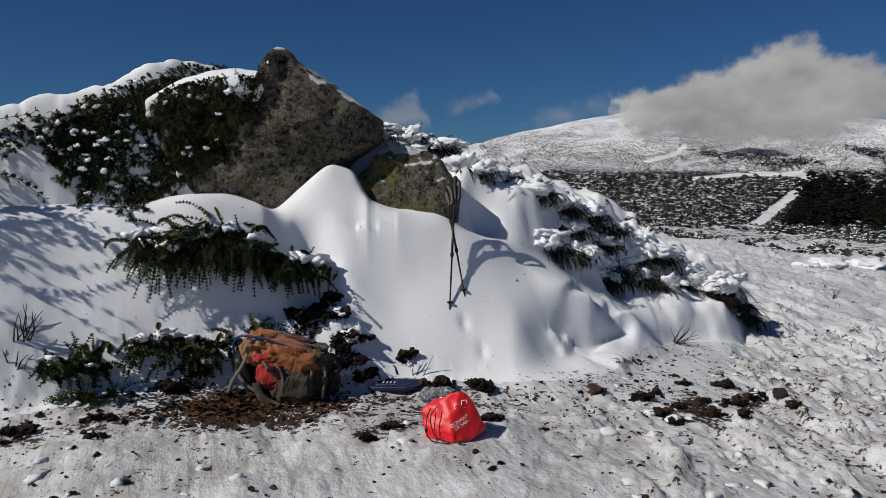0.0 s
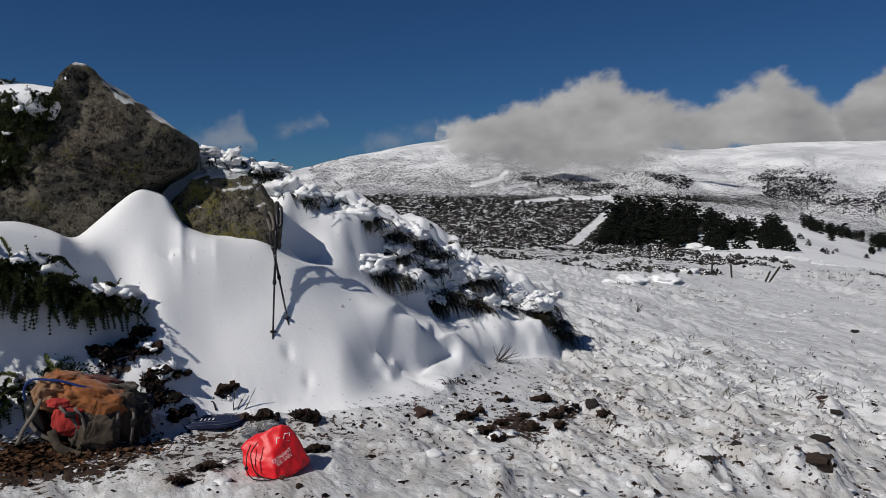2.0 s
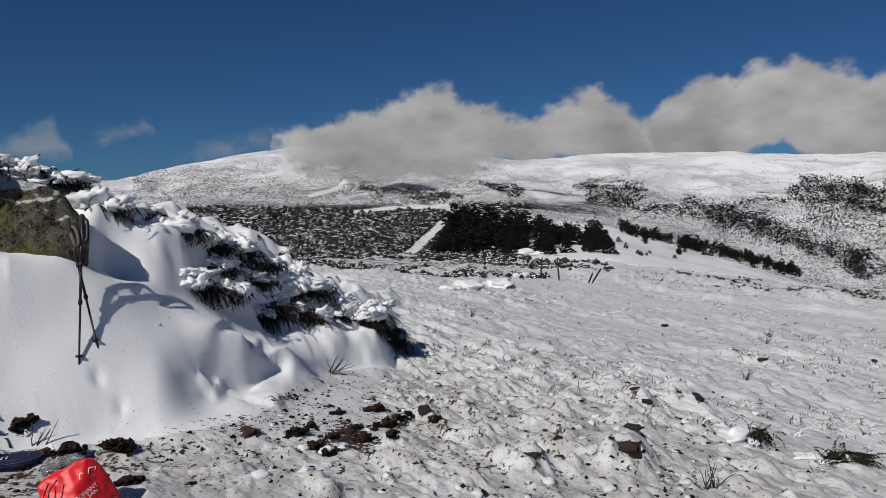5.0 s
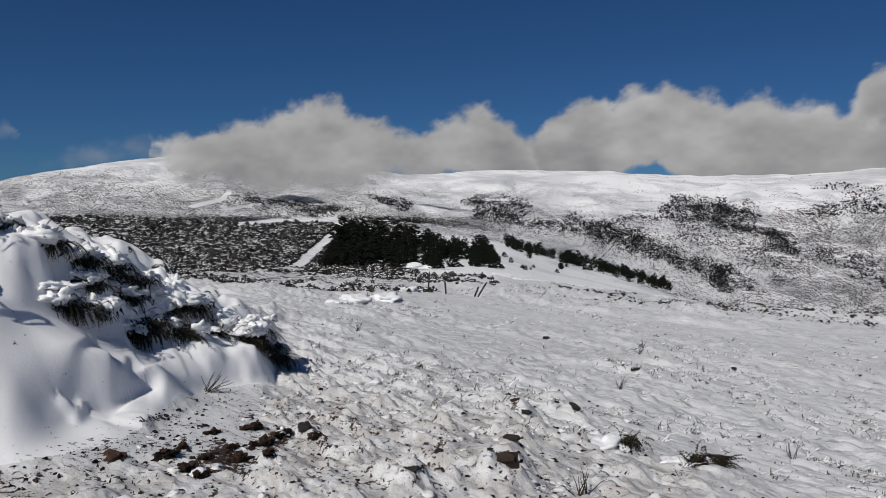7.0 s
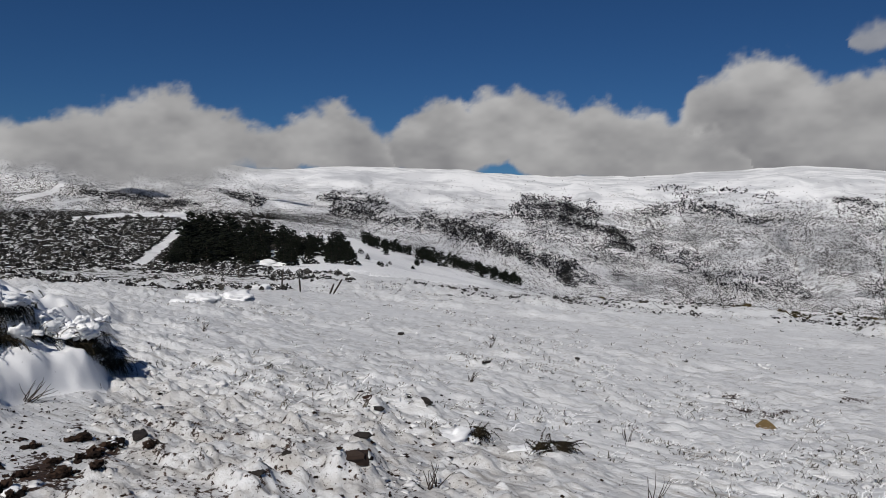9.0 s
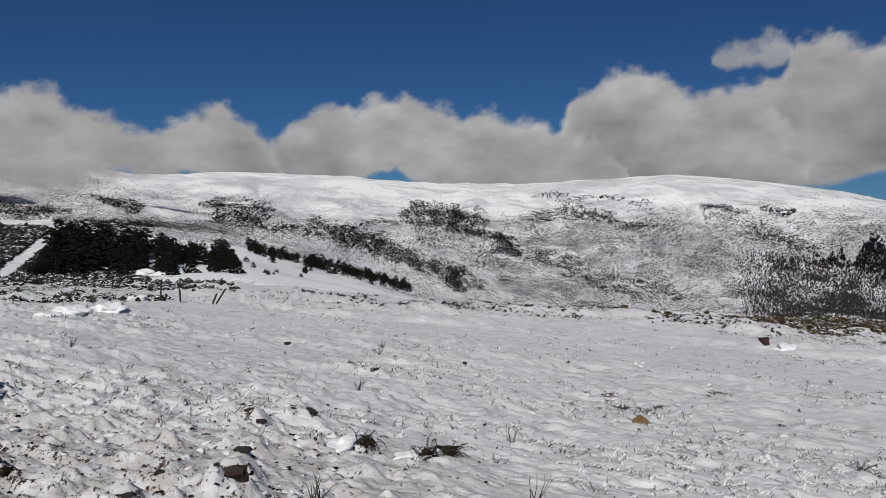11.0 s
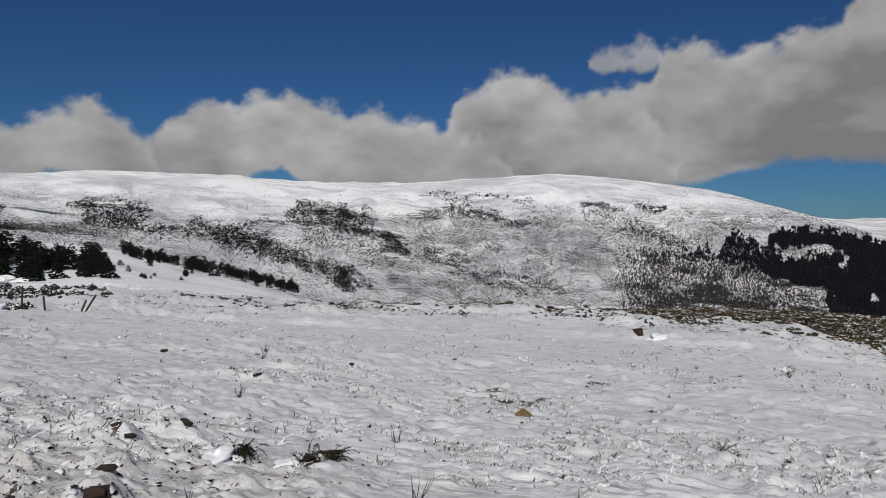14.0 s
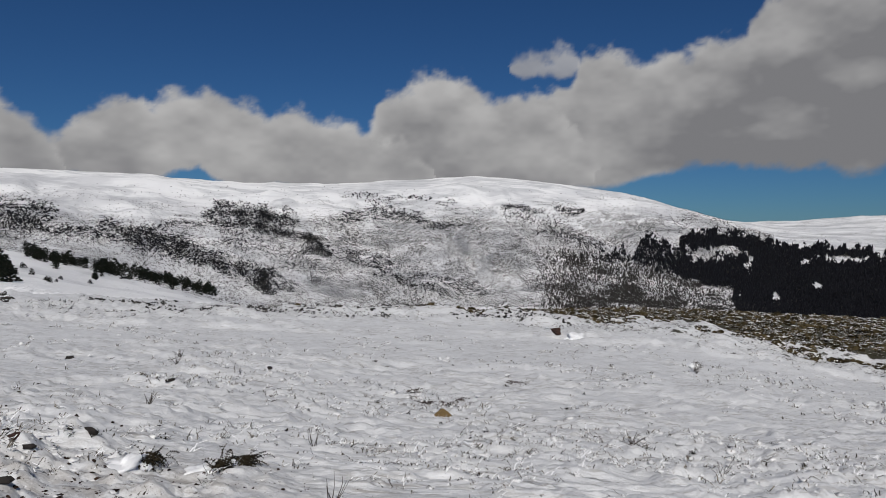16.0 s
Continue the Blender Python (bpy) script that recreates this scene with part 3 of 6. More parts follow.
def lump(centre, radii, turn=None, detail=3, rough=0.15, freq=2.0, boxy=1.0, seed=0.0):
    """A worn, uneven lump: verts and faces. boxy below 1 squares it off."""
    bm = bmesh.new()
    bmesh.ops.create_icosphere(bm, subdivisions=detail, radius=1)
    turn = turn or Matrix()
    for v in bm.verts:
        p = v.co.copy()
        q = Vector([math.copysign(abs(c) ** boxy, c) for c in p])
        n = noise.fractal(p * freq + Vector((seed, seed * 1.7, -seed)), 1.0, 2.0, 3)
        q *= 1 + rough * n
        v.co = Vector(centre) + turn.to_3x3() @ Vector([q[k] * radii[k] for k in range(3)])
    verts, faces = [v.co.copy() for v in bm.verts], [[v.index for v in f.verts] for f in bm.faces]
    bm.free()
    return verts, faces


def join(*shapes):
    verts, faces = [], []
    for v, f in shapes:
        k = len(verts)
        verts += list(v)
        faces += [[i + k for i in face] for face in f]
    return verts, faces


def tube(points, radii, sides=6):
    points = [Vector(p) for p in points]
    if isinstance(radii, (int, float)):
        radii = [radii] * len(points)
    verts, faces = [], []
    for k, p in enumerate(points):
        d = (points[min(k + 1, len(points) - 1)] - points[max(k - 1, 0)]).normalized()
        a = d.orthogonal().normalized() if k == 0 else (a - a.dot(d) * d).normalized()
        b = d.cross(a)
        for j in range(sides):
            t = 2 * math.pi * j / sides
            verts.append(p + radii[k] * (a * math.cos(t) + b * math.sin(t)))
    n = len(points)
    for k in range(n - 1):
        for j in range(sides):
            faces.append([k * sides + j, k * sides + (j + 1) % sides, (k + 1) * sides + (j + 1) % sides, (k + 1) * sides + j])
    faces += [list(range(sides))[::-1], [(n - 1) * sides + j for j in range(sides)]]
    return verts, faces


def curve(points, n=12):
    """n places along a smooth line through points."""
    pts = np.array([tuple(p) for p in points], float)
    t = np.arange(len(pts))
    q = np.linspace(0, len(pts) - 1, n)
    return [Vector(c) for c in np.stack([glide(t, pts[:, k], q) for k in range(3)], 1)]


def ribbon(points, width, thick, facing):
    """A strap along points; its flat side faces that way."""
    points, facing = [Vector(p) for p in points], Vector(facing)
    verts, faces = [], []
    for k, p in enumerate(points):
        d = (points[min(k + 1, len(points) - 1)] - points[max(k - 1, 0)]).normalized()
        side = d.cross(facing).normalized()
        out = side.cross(d).normalized()
        verts += [p + side * width / 2, p + side * width / 2 + out * thick, p - side * width / 2 + out * thick, p - side * width / 2]
    for k in range(len(points) - 1):
        for j in range(4):
            faces.append([4 * k + j, 4 * k + (j + 1) % 4, 4 * k + 4 + (j + 1) % 4, 4 * k + 4 + j])
    faces += [[3, 2, 1, 0], [4 * len(points) - 4 + j for j in range(4)]]
    return verts, faces


def sprig(out, rng, start, way, length, droop=0.5, nodes=9, leaf=0.03, leaves=4, stem=0.0025):
    """Adds a leafy twig to out (verts, faces): a bent stem with small pointed leaves round it."""
    verts, faces = out
    p, d = Vector(start), Vector(way).normalized()
    step = length / nodes
    line = [p.copy()]
    for k in range(nodes):
        d = (d + Vector((rng.uniform(-.12, .12), rng.uniform(-.12, .12), -droop / nodes * 2 + rng.uniform(-.1, .1)))).normalized()
        p = p + d * step
        line.append(p.copy())
        size = leaf * (1.1 - 0.5 * k / nodes)
        for j in range(leaves):
            side = Vector((rng.gauss(0, 1), rng.gauss(0, 1), rng.gauss(0, 1)))
            side = (side - side.dot(d) * d).normalized()
            tip = p + (side * 0.85 + d * 0.5) * size
            across = d.cross(side) * size * 0.22
            i = len(verts)
            mid = p + (tip - p) * 0.5
            verts += [p - d * step * 0.2, mid + across, tip, mid - across]
            faces.append([i, i + 1, i + 2, i + 3])
    sv, sf = tube(line[:: max(1, nodes // 4)], stem, 3)
    i = len(verts)
    verts += sv
    faces += [[a + i for a in f] for f in sf]


# the land as one polar sheet, cut into near field, drift and hills
def near_patches(points, az, el):
    out = 0.0
    for a, e, wa, we, much in points:
        out = np.maximum(out, much * np.exp(-((az - a) / wa) ** 2 - ((el - e) / we) ** 2))
    return out


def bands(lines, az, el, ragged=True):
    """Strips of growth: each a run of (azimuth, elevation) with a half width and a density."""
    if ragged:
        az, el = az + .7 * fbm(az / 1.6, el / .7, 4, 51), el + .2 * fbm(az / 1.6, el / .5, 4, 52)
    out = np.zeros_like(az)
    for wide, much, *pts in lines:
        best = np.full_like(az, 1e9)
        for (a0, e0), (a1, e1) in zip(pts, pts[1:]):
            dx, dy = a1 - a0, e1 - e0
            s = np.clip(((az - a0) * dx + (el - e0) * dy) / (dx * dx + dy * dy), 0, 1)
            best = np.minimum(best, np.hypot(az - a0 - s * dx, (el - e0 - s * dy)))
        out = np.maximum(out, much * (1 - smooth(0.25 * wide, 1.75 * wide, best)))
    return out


EARTH = [   # bare earth by the mound's foot: azimuth, elevation, half sizes, strength
    (-16.5, -17.9, 5.5, 1.5, 1.2), (-10, -17.8, 4, 1.1, .9), (-12, -18.9, 4.5, .9, .8), (-6.5, -18.6, 2.5, 1.0, .62), (-4.5, -17.7, 4, .9, .66), (-26, -17.6, 5, .7, .62), (-31, -18, 3, 1, .6),
    (1, -17.5, 4, .9, .64), (-4, -19.5, 2.5, 1.2, .62), (6, -17.3, 4, .8, .5), (19.2, -17.5, 1.8, 1.3, .85), (23.3, -16.5, 2.0, .7, .74), (21, -18.1, 2, .9, .70), (26.5, -15, 2, .6, .5), (36, -17, 3, 1.2, .42), (32, -16.2, 3, .8, .45),
    (14.5, -14.4, 1.6, .35, .66), (-18, -20, 12, 1.3, .30), (-5.5, -20.0, 2.6, 1.0, .60), (-2, -18.7, 3, .8, .60), (3, -18.1, 3, .6, .58), (-8.5, -19.4, 1.6, .8, .55), (6.5, -18.5, 2.5, .5, .46), (12, -18.2, 2.5, .6, .44), (14, -16.5, 9, 2.2, .36), (28, -15.5, 7, 2.5, .40), (34, -17.5, 6, 2.5, .36), (-10.8, -12.1, 1.5, .8, .9), (-7.8, -13.6, 1.0, 2.0, .9), (-8.5, -11, .8, .7, .8), (-3.1, -14.7, .8, .6, .7), (-20, -15.8, 3, .9, .75), (43, -17.9, 1, .8, .3), (9, -19.5, 5, 1.5, .34), (27.5, -17, 2, .6, .5), (33, -15.5, 2.5, .5, .45), (10.5, -17.6, 1.5, .5, .6), (37, -18.5, 3, 1, .4), (30, -20, 4, 1, .36), (21.5, -14.6, 1.2, .4, .55), (24, -14.5, 4, 2, .30),
    (68.2, -12.7, 1.1, .20, .85), (69.2, -13.55, 1.0, .22, .9), (71.0, -13.65, 1.0, .20, .85), (72, -13.3, .8, .22, .75), (76.2, -12.0, 1.3, .13, .8), (70.2, -13.3, 2.6, .8, .30), (61.3, -15.2, .6, .3, .5)]
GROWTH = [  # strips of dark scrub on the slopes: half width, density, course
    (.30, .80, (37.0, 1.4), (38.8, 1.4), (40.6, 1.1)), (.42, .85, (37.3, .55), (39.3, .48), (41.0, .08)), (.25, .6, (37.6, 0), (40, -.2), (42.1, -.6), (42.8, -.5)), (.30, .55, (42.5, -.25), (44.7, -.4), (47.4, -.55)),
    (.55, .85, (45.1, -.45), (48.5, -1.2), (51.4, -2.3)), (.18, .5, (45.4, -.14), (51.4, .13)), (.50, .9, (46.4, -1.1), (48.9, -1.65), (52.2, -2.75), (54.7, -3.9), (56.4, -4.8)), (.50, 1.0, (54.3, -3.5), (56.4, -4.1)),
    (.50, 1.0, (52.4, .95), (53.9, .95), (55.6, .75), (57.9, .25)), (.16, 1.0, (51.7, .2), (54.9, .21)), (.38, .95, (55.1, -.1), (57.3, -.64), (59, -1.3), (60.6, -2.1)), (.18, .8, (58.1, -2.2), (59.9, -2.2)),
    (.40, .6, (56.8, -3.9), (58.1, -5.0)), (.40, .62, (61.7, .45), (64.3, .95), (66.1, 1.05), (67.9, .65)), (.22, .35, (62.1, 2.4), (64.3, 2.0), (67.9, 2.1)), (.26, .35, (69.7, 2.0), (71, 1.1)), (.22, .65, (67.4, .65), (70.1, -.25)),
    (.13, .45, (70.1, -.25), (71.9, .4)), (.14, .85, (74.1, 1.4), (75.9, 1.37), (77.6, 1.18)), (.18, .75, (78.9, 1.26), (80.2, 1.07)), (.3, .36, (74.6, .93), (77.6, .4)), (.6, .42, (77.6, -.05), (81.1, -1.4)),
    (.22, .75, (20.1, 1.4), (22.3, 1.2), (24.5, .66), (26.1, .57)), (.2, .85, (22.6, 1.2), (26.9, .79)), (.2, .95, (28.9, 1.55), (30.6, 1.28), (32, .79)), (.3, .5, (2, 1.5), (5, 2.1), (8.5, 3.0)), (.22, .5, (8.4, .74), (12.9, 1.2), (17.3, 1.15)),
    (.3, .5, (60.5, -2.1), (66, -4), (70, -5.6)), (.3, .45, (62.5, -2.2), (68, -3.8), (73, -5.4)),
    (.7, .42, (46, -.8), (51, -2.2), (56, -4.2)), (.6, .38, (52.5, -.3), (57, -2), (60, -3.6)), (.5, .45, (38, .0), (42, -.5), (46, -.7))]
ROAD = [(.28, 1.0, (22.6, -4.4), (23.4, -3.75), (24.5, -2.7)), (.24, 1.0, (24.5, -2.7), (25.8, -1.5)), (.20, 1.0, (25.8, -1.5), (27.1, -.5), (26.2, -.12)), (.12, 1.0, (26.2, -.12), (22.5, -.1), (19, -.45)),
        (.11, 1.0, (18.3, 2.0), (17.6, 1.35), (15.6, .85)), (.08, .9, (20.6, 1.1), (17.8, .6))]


def wooded(a, el):
    """How densely pines stand on the far valley side: the height of the wood's edge, its spurs and clearings."""
    roof = np.interp(a, [80, 80.6, 82.4, 83, 84.4, 84.9, 85.4, 86.6, 87.5, 87.9, 90, 91.7, 93.7, 97.3, 101, 112], [-2.5, -2.35, -2.1, -1.7, -2.2, -.8, -.5, -.8, -2.0, -.6, -.3, -.5, -1.05, -1.3, -1.6, -2.2])
    foot = np.interp(a, [80, 82, 84, 86.6, 88.5, 90.8, 91.6, 92.2, 112], [-2.6, -2.7, -2.9, -3.7, -4.1, -4.5, -5.5, -8, -8])
    jag = .5 * fbm(a / .35, el / .35, 3, 93, .7)
    wood = smooth(0, .3, roof - el + .22 * fbm(a / .5, el / .5, 2, 91) + .5 * jag) * smooth(-.2, .3, el - foot + .3 * fbm(a / .8, el / .8, 2, 92))
    for ca, ce, wa, we in ((89.6, -2.1, 1.6, .55), (91.2, -1.9, 1.0, .4), (90.8, -5.05, .9, .5), (92.6, -2.9, .35, .7), (96.2, -2.5, .5, .25), (98.4, -2.3, 2.0, .28), (84.0, -3.4, 1.6, .30), (97, -4.2, .3, .3), (94.3, -5.0, .25, .4)):
        wood = wood * smooth(.55, 1.25, np.hypot((a - ca) / wa, (el - ce) / we) + jag)
    return wood


def bare_wooded(a, el):
    brim = np.interp(a, [75, 77.2, 81.5, 86, 89, 92, 94], [-3.6, -1.7, -2.2, -3.0, -4.0, -5.4, -6]) + .4 * fbm(a / 1.2, el / 1.2, 3, 66)
    return smooth(-.2, .6, brim - el) * (.35 + .5 * smooth(-.2, .3, fbm(a / 2.0, el / .7, 3, 67))) * smooth(76, 81, a) * (1 - smooth(93, 95, a))


def build_land():
    azs = np.concatenate([np.arange(-180, -48, 1.5), np.arange(-48, 28, 0.145), np.arange(28, 112, 0.2), np.arange(112, 180, 1.5)])
    rs = np.concatenate([[0.05, 0.5, 1.0, 1.5], np.geomspace(1.9, 4.2, 36)[:-1], np.geomspace(4.2, 9.0, 150)[:-1], np.geomspace(9.0, 70, 230)[:-1], np.geomspace(70, 4300, 230)])
    nr, na = rs.size, azs.size
    A, R = np.meshgrid(azs, rs)
    X, Y = R * np.sin(np.radians(A)), R * np.cos(np.radians(A))
    Z = land(X.ravel(), Y.ravel()).reshape(A.shape)
    el = np.degrees(np.arctan2(Z - EYE, R))
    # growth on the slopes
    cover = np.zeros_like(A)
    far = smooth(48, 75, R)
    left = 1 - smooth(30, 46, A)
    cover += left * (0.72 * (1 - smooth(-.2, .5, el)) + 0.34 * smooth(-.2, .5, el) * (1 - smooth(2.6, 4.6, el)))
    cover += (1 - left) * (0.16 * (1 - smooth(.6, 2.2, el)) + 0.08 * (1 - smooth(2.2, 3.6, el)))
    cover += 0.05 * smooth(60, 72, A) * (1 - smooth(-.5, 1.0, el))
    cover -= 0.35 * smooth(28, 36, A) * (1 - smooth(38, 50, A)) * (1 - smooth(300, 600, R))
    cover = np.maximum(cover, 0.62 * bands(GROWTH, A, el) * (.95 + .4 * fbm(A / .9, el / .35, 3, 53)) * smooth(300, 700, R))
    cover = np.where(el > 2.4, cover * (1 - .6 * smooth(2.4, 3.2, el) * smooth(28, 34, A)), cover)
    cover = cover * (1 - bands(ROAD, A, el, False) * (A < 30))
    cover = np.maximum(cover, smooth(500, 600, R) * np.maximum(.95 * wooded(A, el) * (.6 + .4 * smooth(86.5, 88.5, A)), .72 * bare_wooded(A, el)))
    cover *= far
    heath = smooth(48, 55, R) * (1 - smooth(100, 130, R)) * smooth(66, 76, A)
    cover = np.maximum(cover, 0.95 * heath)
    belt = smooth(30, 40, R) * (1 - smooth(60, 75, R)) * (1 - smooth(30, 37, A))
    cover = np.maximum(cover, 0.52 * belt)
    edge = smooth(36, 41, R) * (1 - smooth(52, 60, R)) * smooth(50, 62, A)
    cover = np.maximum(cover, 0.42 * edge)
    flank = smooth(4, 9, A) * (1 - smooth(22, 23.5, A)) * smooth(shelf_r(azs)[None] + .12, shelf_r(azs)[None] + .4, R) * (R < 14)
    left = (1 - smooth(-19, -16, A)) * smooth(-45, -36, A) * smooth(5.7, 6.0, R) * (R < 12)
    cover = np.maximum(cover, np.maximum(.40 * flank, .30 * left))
    earth = near_patches(EARTH, A, el) * (R < 22)
    tread = smooth(2.0, 3.2, R) * (1 - smooth(6.5, 9.5, R)) * (1 - mound_share(A) * smooth(4.8, 5.1, R)) * (1 - smooth(48, 70, A))
    # the raised share on the right gives peat bits and shade behind lumps
    earth = np.maximum(earth, (0.16 + .06 * smooth(4.2, 5, R) + .10 * smooth(10, 17, A) * (1 - smooth(38, 48, A))) * tread)
    foot = foot_r(azs)
    crest = crest_r(azs)
    # faces by region
    i, j = np.meshgrid(np.arange(nr - 1), np.arange(na), indexing="ij")
    j2 = (j + 1) % na
    quads = np.stack([i * na + j, i * na + j2, (i + 1) * na + j2, (i + 1) * na + j], -1).reshape(-1, 4)[:, ::-1]
    rc, ac = rs[i.ravel()], azs[j.ravel()]
    on_drift = (ac > -58) & (ac < 22.9) & (rc > np.interp(ac, azs, foot) - 0.02) & (rc < np.interp(ac, azs, crest) + 1.6)
    distant = rc > 62
    co = np.stack([X, Y, Z], -1).reshape(-1, 3)
    made = []
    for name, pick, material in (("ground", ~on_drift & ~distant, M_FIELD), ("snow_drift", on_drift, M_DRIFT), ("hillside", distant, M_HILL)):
        used, face = np.unique(quads[pick], return_inverse=True)
        face = face.reshape(-1, 4)
        me = bpy.data.meshes.new(name)
        me.vertices.add(used.size)
        me.vertices.foreach_set("co", co[used].astype(np.float32).ravel())
        me.loops.add(face.size)
        me.loops.foreach_set("vertex_index", face.astype(np.int32).ravel())
        me.polygons.add(len(face))
        me.polygons.foreach_set("loop_start", np.arange(0, face.size, 4, dtype=np.int32))
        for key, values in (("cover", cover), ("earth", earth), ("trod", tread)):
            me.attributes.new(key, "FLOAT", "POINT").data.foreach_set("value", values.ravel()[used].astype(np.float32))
        me.materials.append(material)
        me.update(calc_edges=True)
        me.shade_smooth()
        made.append(new(name, me))
    tagged(made[0], "trampled and wind-streaked snow field on a mountain pass", "ground", kind="structure")
    tagged(made[1], "smooth deep white snow drift banked against boulders", "snow drift", kind="structure")
    tagged(made[2], "snow-covered heath slopes and rounded mountain ridge", "backdrop", kind="structure")
    return made, (azs, rs, Z)


LAND, SHEET = build_land()


def sheet_level(a, d):
    """The height of the land's sheet itself at an azimuth and a distance."""
    azs, rs, Z = SHEET
    i, j = np.clip(np.searchsorted(rs, d) - 1, 0, rs.size - 2), np.clip(np.searchsorted(azs, a) - 1, 0, azs.size - 2)
    u, v = (d - rs[i]) / (rs[i + 1] - rs[i]), (a - azs[j]) / (azs[j + 1] - azs[j])
    return (Z[i, j] * (1 - v) + Z[i, j + 1] * v) * (1 - u) + (Z[i + 1, j] * (1 - v) + Z[i + 1, j + 1] * v) * u


def cloud(dist, top, base, thick=1.0, hem=.5, dim=0.0, seed=0):
    """One far cumulus on a curved sheet. top, base: its outline as (azimuth, elevation); hem: how softly its foot fades."""
    azs = np.arange(top[0][0] - 1.2, top[-1][0] + 1.2, 0.15)
    els = np.arange(min(e for _, e in base) - 1.2, max(e for _, e in top) + 1.0, 0.12)
    A, E = np.meshgrid(azs, els)
    wa = A + .5 * fbm(A / 2.2, E / 1.8, 3, 41 + seed)
    we = E + .22 * fbm(A / 1.7, E / 1.4, 4, 43 + seed, .6) - .12
    roof = np.interp(wa, *zip(*top), left=-9, right=-9)
    roof = (roof + np.interp(wa - .3, *zip(*top), left=-9, right=-9) + np.interp(wa + .3, *zip(*top), left=-9, right=-9)) / 3
    sole = np.interp(A, *zip(*base)) + .35 * fbm(A / 3, E / 2, 3, 47 + seed)
    deep = roof - we
    curl = fbm(A / 1.3, E / 1.1, 5, 45 + seed, .62)
    dens = thick * smooth(-.45, .75 if thick > .6 else 1.5, deep + .34 * curl) * smooth(-.35 * hem, hem, E - sole + .2 * curl)
    billow = fbm(A / 4.5, E / 2.6, 4, 49 + seed, .55)
    # sunlit rims and shaded depths are painted in as brightness
    shine = .43 + .19 * billow + .16 * (1 - smooth(0, 2.6, deep)) - .10 * smooth(3.0, 7.0, deep) - dim * smooth(84, 98, A)
    X, Y, Z = dist * np.sin(np.radians(A)), dist * np.cos(np.radians(A)), EYE + dist * np.tan(np.radians(E))
    nr, na = A.shape
    i, j = np.meshgrid(np.arange(nr - 1), np.arange(na - 1), indexing="ij")
    quads = np.stack([i * na + j, i * na + j + 1, (i + 1) * na + j + 1, (i + 1) * na + j], -1).reshape(-1, 4)
    quads = quads[dens.ravel()[quads].max(1) > 0.004]
    used, face = np.unique(quads, return_inverse=True)
    me = bpy.data.meshes.new("cloud_bank")
    me.from_pydata(np.stack([X, Y, Z], -1).reshape(-1, 3)[used].tolist(), [], face.reshape(-1, 4).tolist())
    for key, values in (("dens", dens), ("shine", shine)):
        me.attributes.new(key, "FLOAT", "POINT").data.foreach_set("value", values.ravel()[used].astype(np.float32))
    me.materials.append(M_CLOUD)
    me.shade_smooth()
    tagged(new("cloud_bank", me), "grey-white cumulus bank lying on the mountain ridge" if thick == 1 else "thin torn wisp of white cloud over the ridge", "cloud", kind="structure")


def cloud_material():
    s = Shade("cloud")
    glow, clear, both = (s.tree.nodes.new(n) for n in ("ShaderNodeEmission", "ShaderNodeBsdfTransparent", "ShaderNodeMixShader"))
    # the sheet glows by itself, at the brightness painted in shine
    s.link(s.ramp(s.attr("shine"), (0.1, (0.19, 0.19, 0.20)), (0.5, (0.345, 0.342, 0.345)), (0.9, (0.50, 0.495, 0.492))), glow.inputs[0])
    s.link(s.attr("dens"), both.inputs[0])
    s.link(clear.outputs[0], both.inputs[1])
    s.link(glow.outputs[0], both.inputs[2])
    s.link(both.outputs[0], s.tree.nodes["Material Output"].inputs[0])
    return s.mat


M_CLOUD = cloud_material()
cloud(1250, [(12.6, 4.9), (14.1, 5.5), (16.3, 6.4), (18.5, 7.0), (20.3, 7.45), (21.6, 8.3), (23.4, 8.7), (24.7, 9.1), (26.2, 9.25), (27.0, 8.3), (28.2, 7.75), (29.2, 7.3), (30.7, 7.1), (31.7, 6.8), (32.5, 6.1), (34, 5.2), (35, 4.2)],
      [(12, 4.7), (14.5, 3.0), (19, 2.0), (23.4, 1.7), (27.8, 2.0), (30, 2.8), (33, 3.6), (35, 4.1)], hem=1.1)
cloud(2460, [(31.2, 4.2), (32.5, 6.2), (33.2, 6.7), (34.5, 7.6), (36.2, 8.2), (38.2, 8.5), (39.6, 8.0), (40.6, 7.0), (41.4, 5.4), (42.4, 4.3)], [(31, 3.0), (35.8, 3.5), (38, 3.0), (42, 3.0)], hem=.4, seed=11)
cloud(2470, [(40.2, 4.4), (41.7, 6.4), (43.6, 7.6), (45.3, 8.9), (46.5, 9.1), (47.7, 8.8), (49.4, 9.55), (51.5, 10.05), (53.2, 9.4), (54.3, 9.2), (56.2, 8.3), (57.8, 8.65), (60.3, 7.75), (62.8, 7.6), (63.8, 6.9), (66.5, 6.5), (69, 4)],
      [(40, 3.0), (45, 3.0), (48.9, 3.75), (51.1, 4.2), (53, 3.0), (56, 2.6), (69, 2.6)], hem=.4, seed=22)
cloud(2480, [(60.5, 4), (62.6, 6.4), (64.2, 8.2), (65.1, 10.0), (67, 10.85), (68.2, 11.65), (69.1, 11.85), (70.6, 11.2), (72.4, 10.1), (74.6, 9.5), (76.5, 9.8), (78.5, 9.0), (80.5, 6.5), (82, 3.5)], [(60, 2.4), (78, 2.4), (82, 2.9)], hem=.5, seed=33)
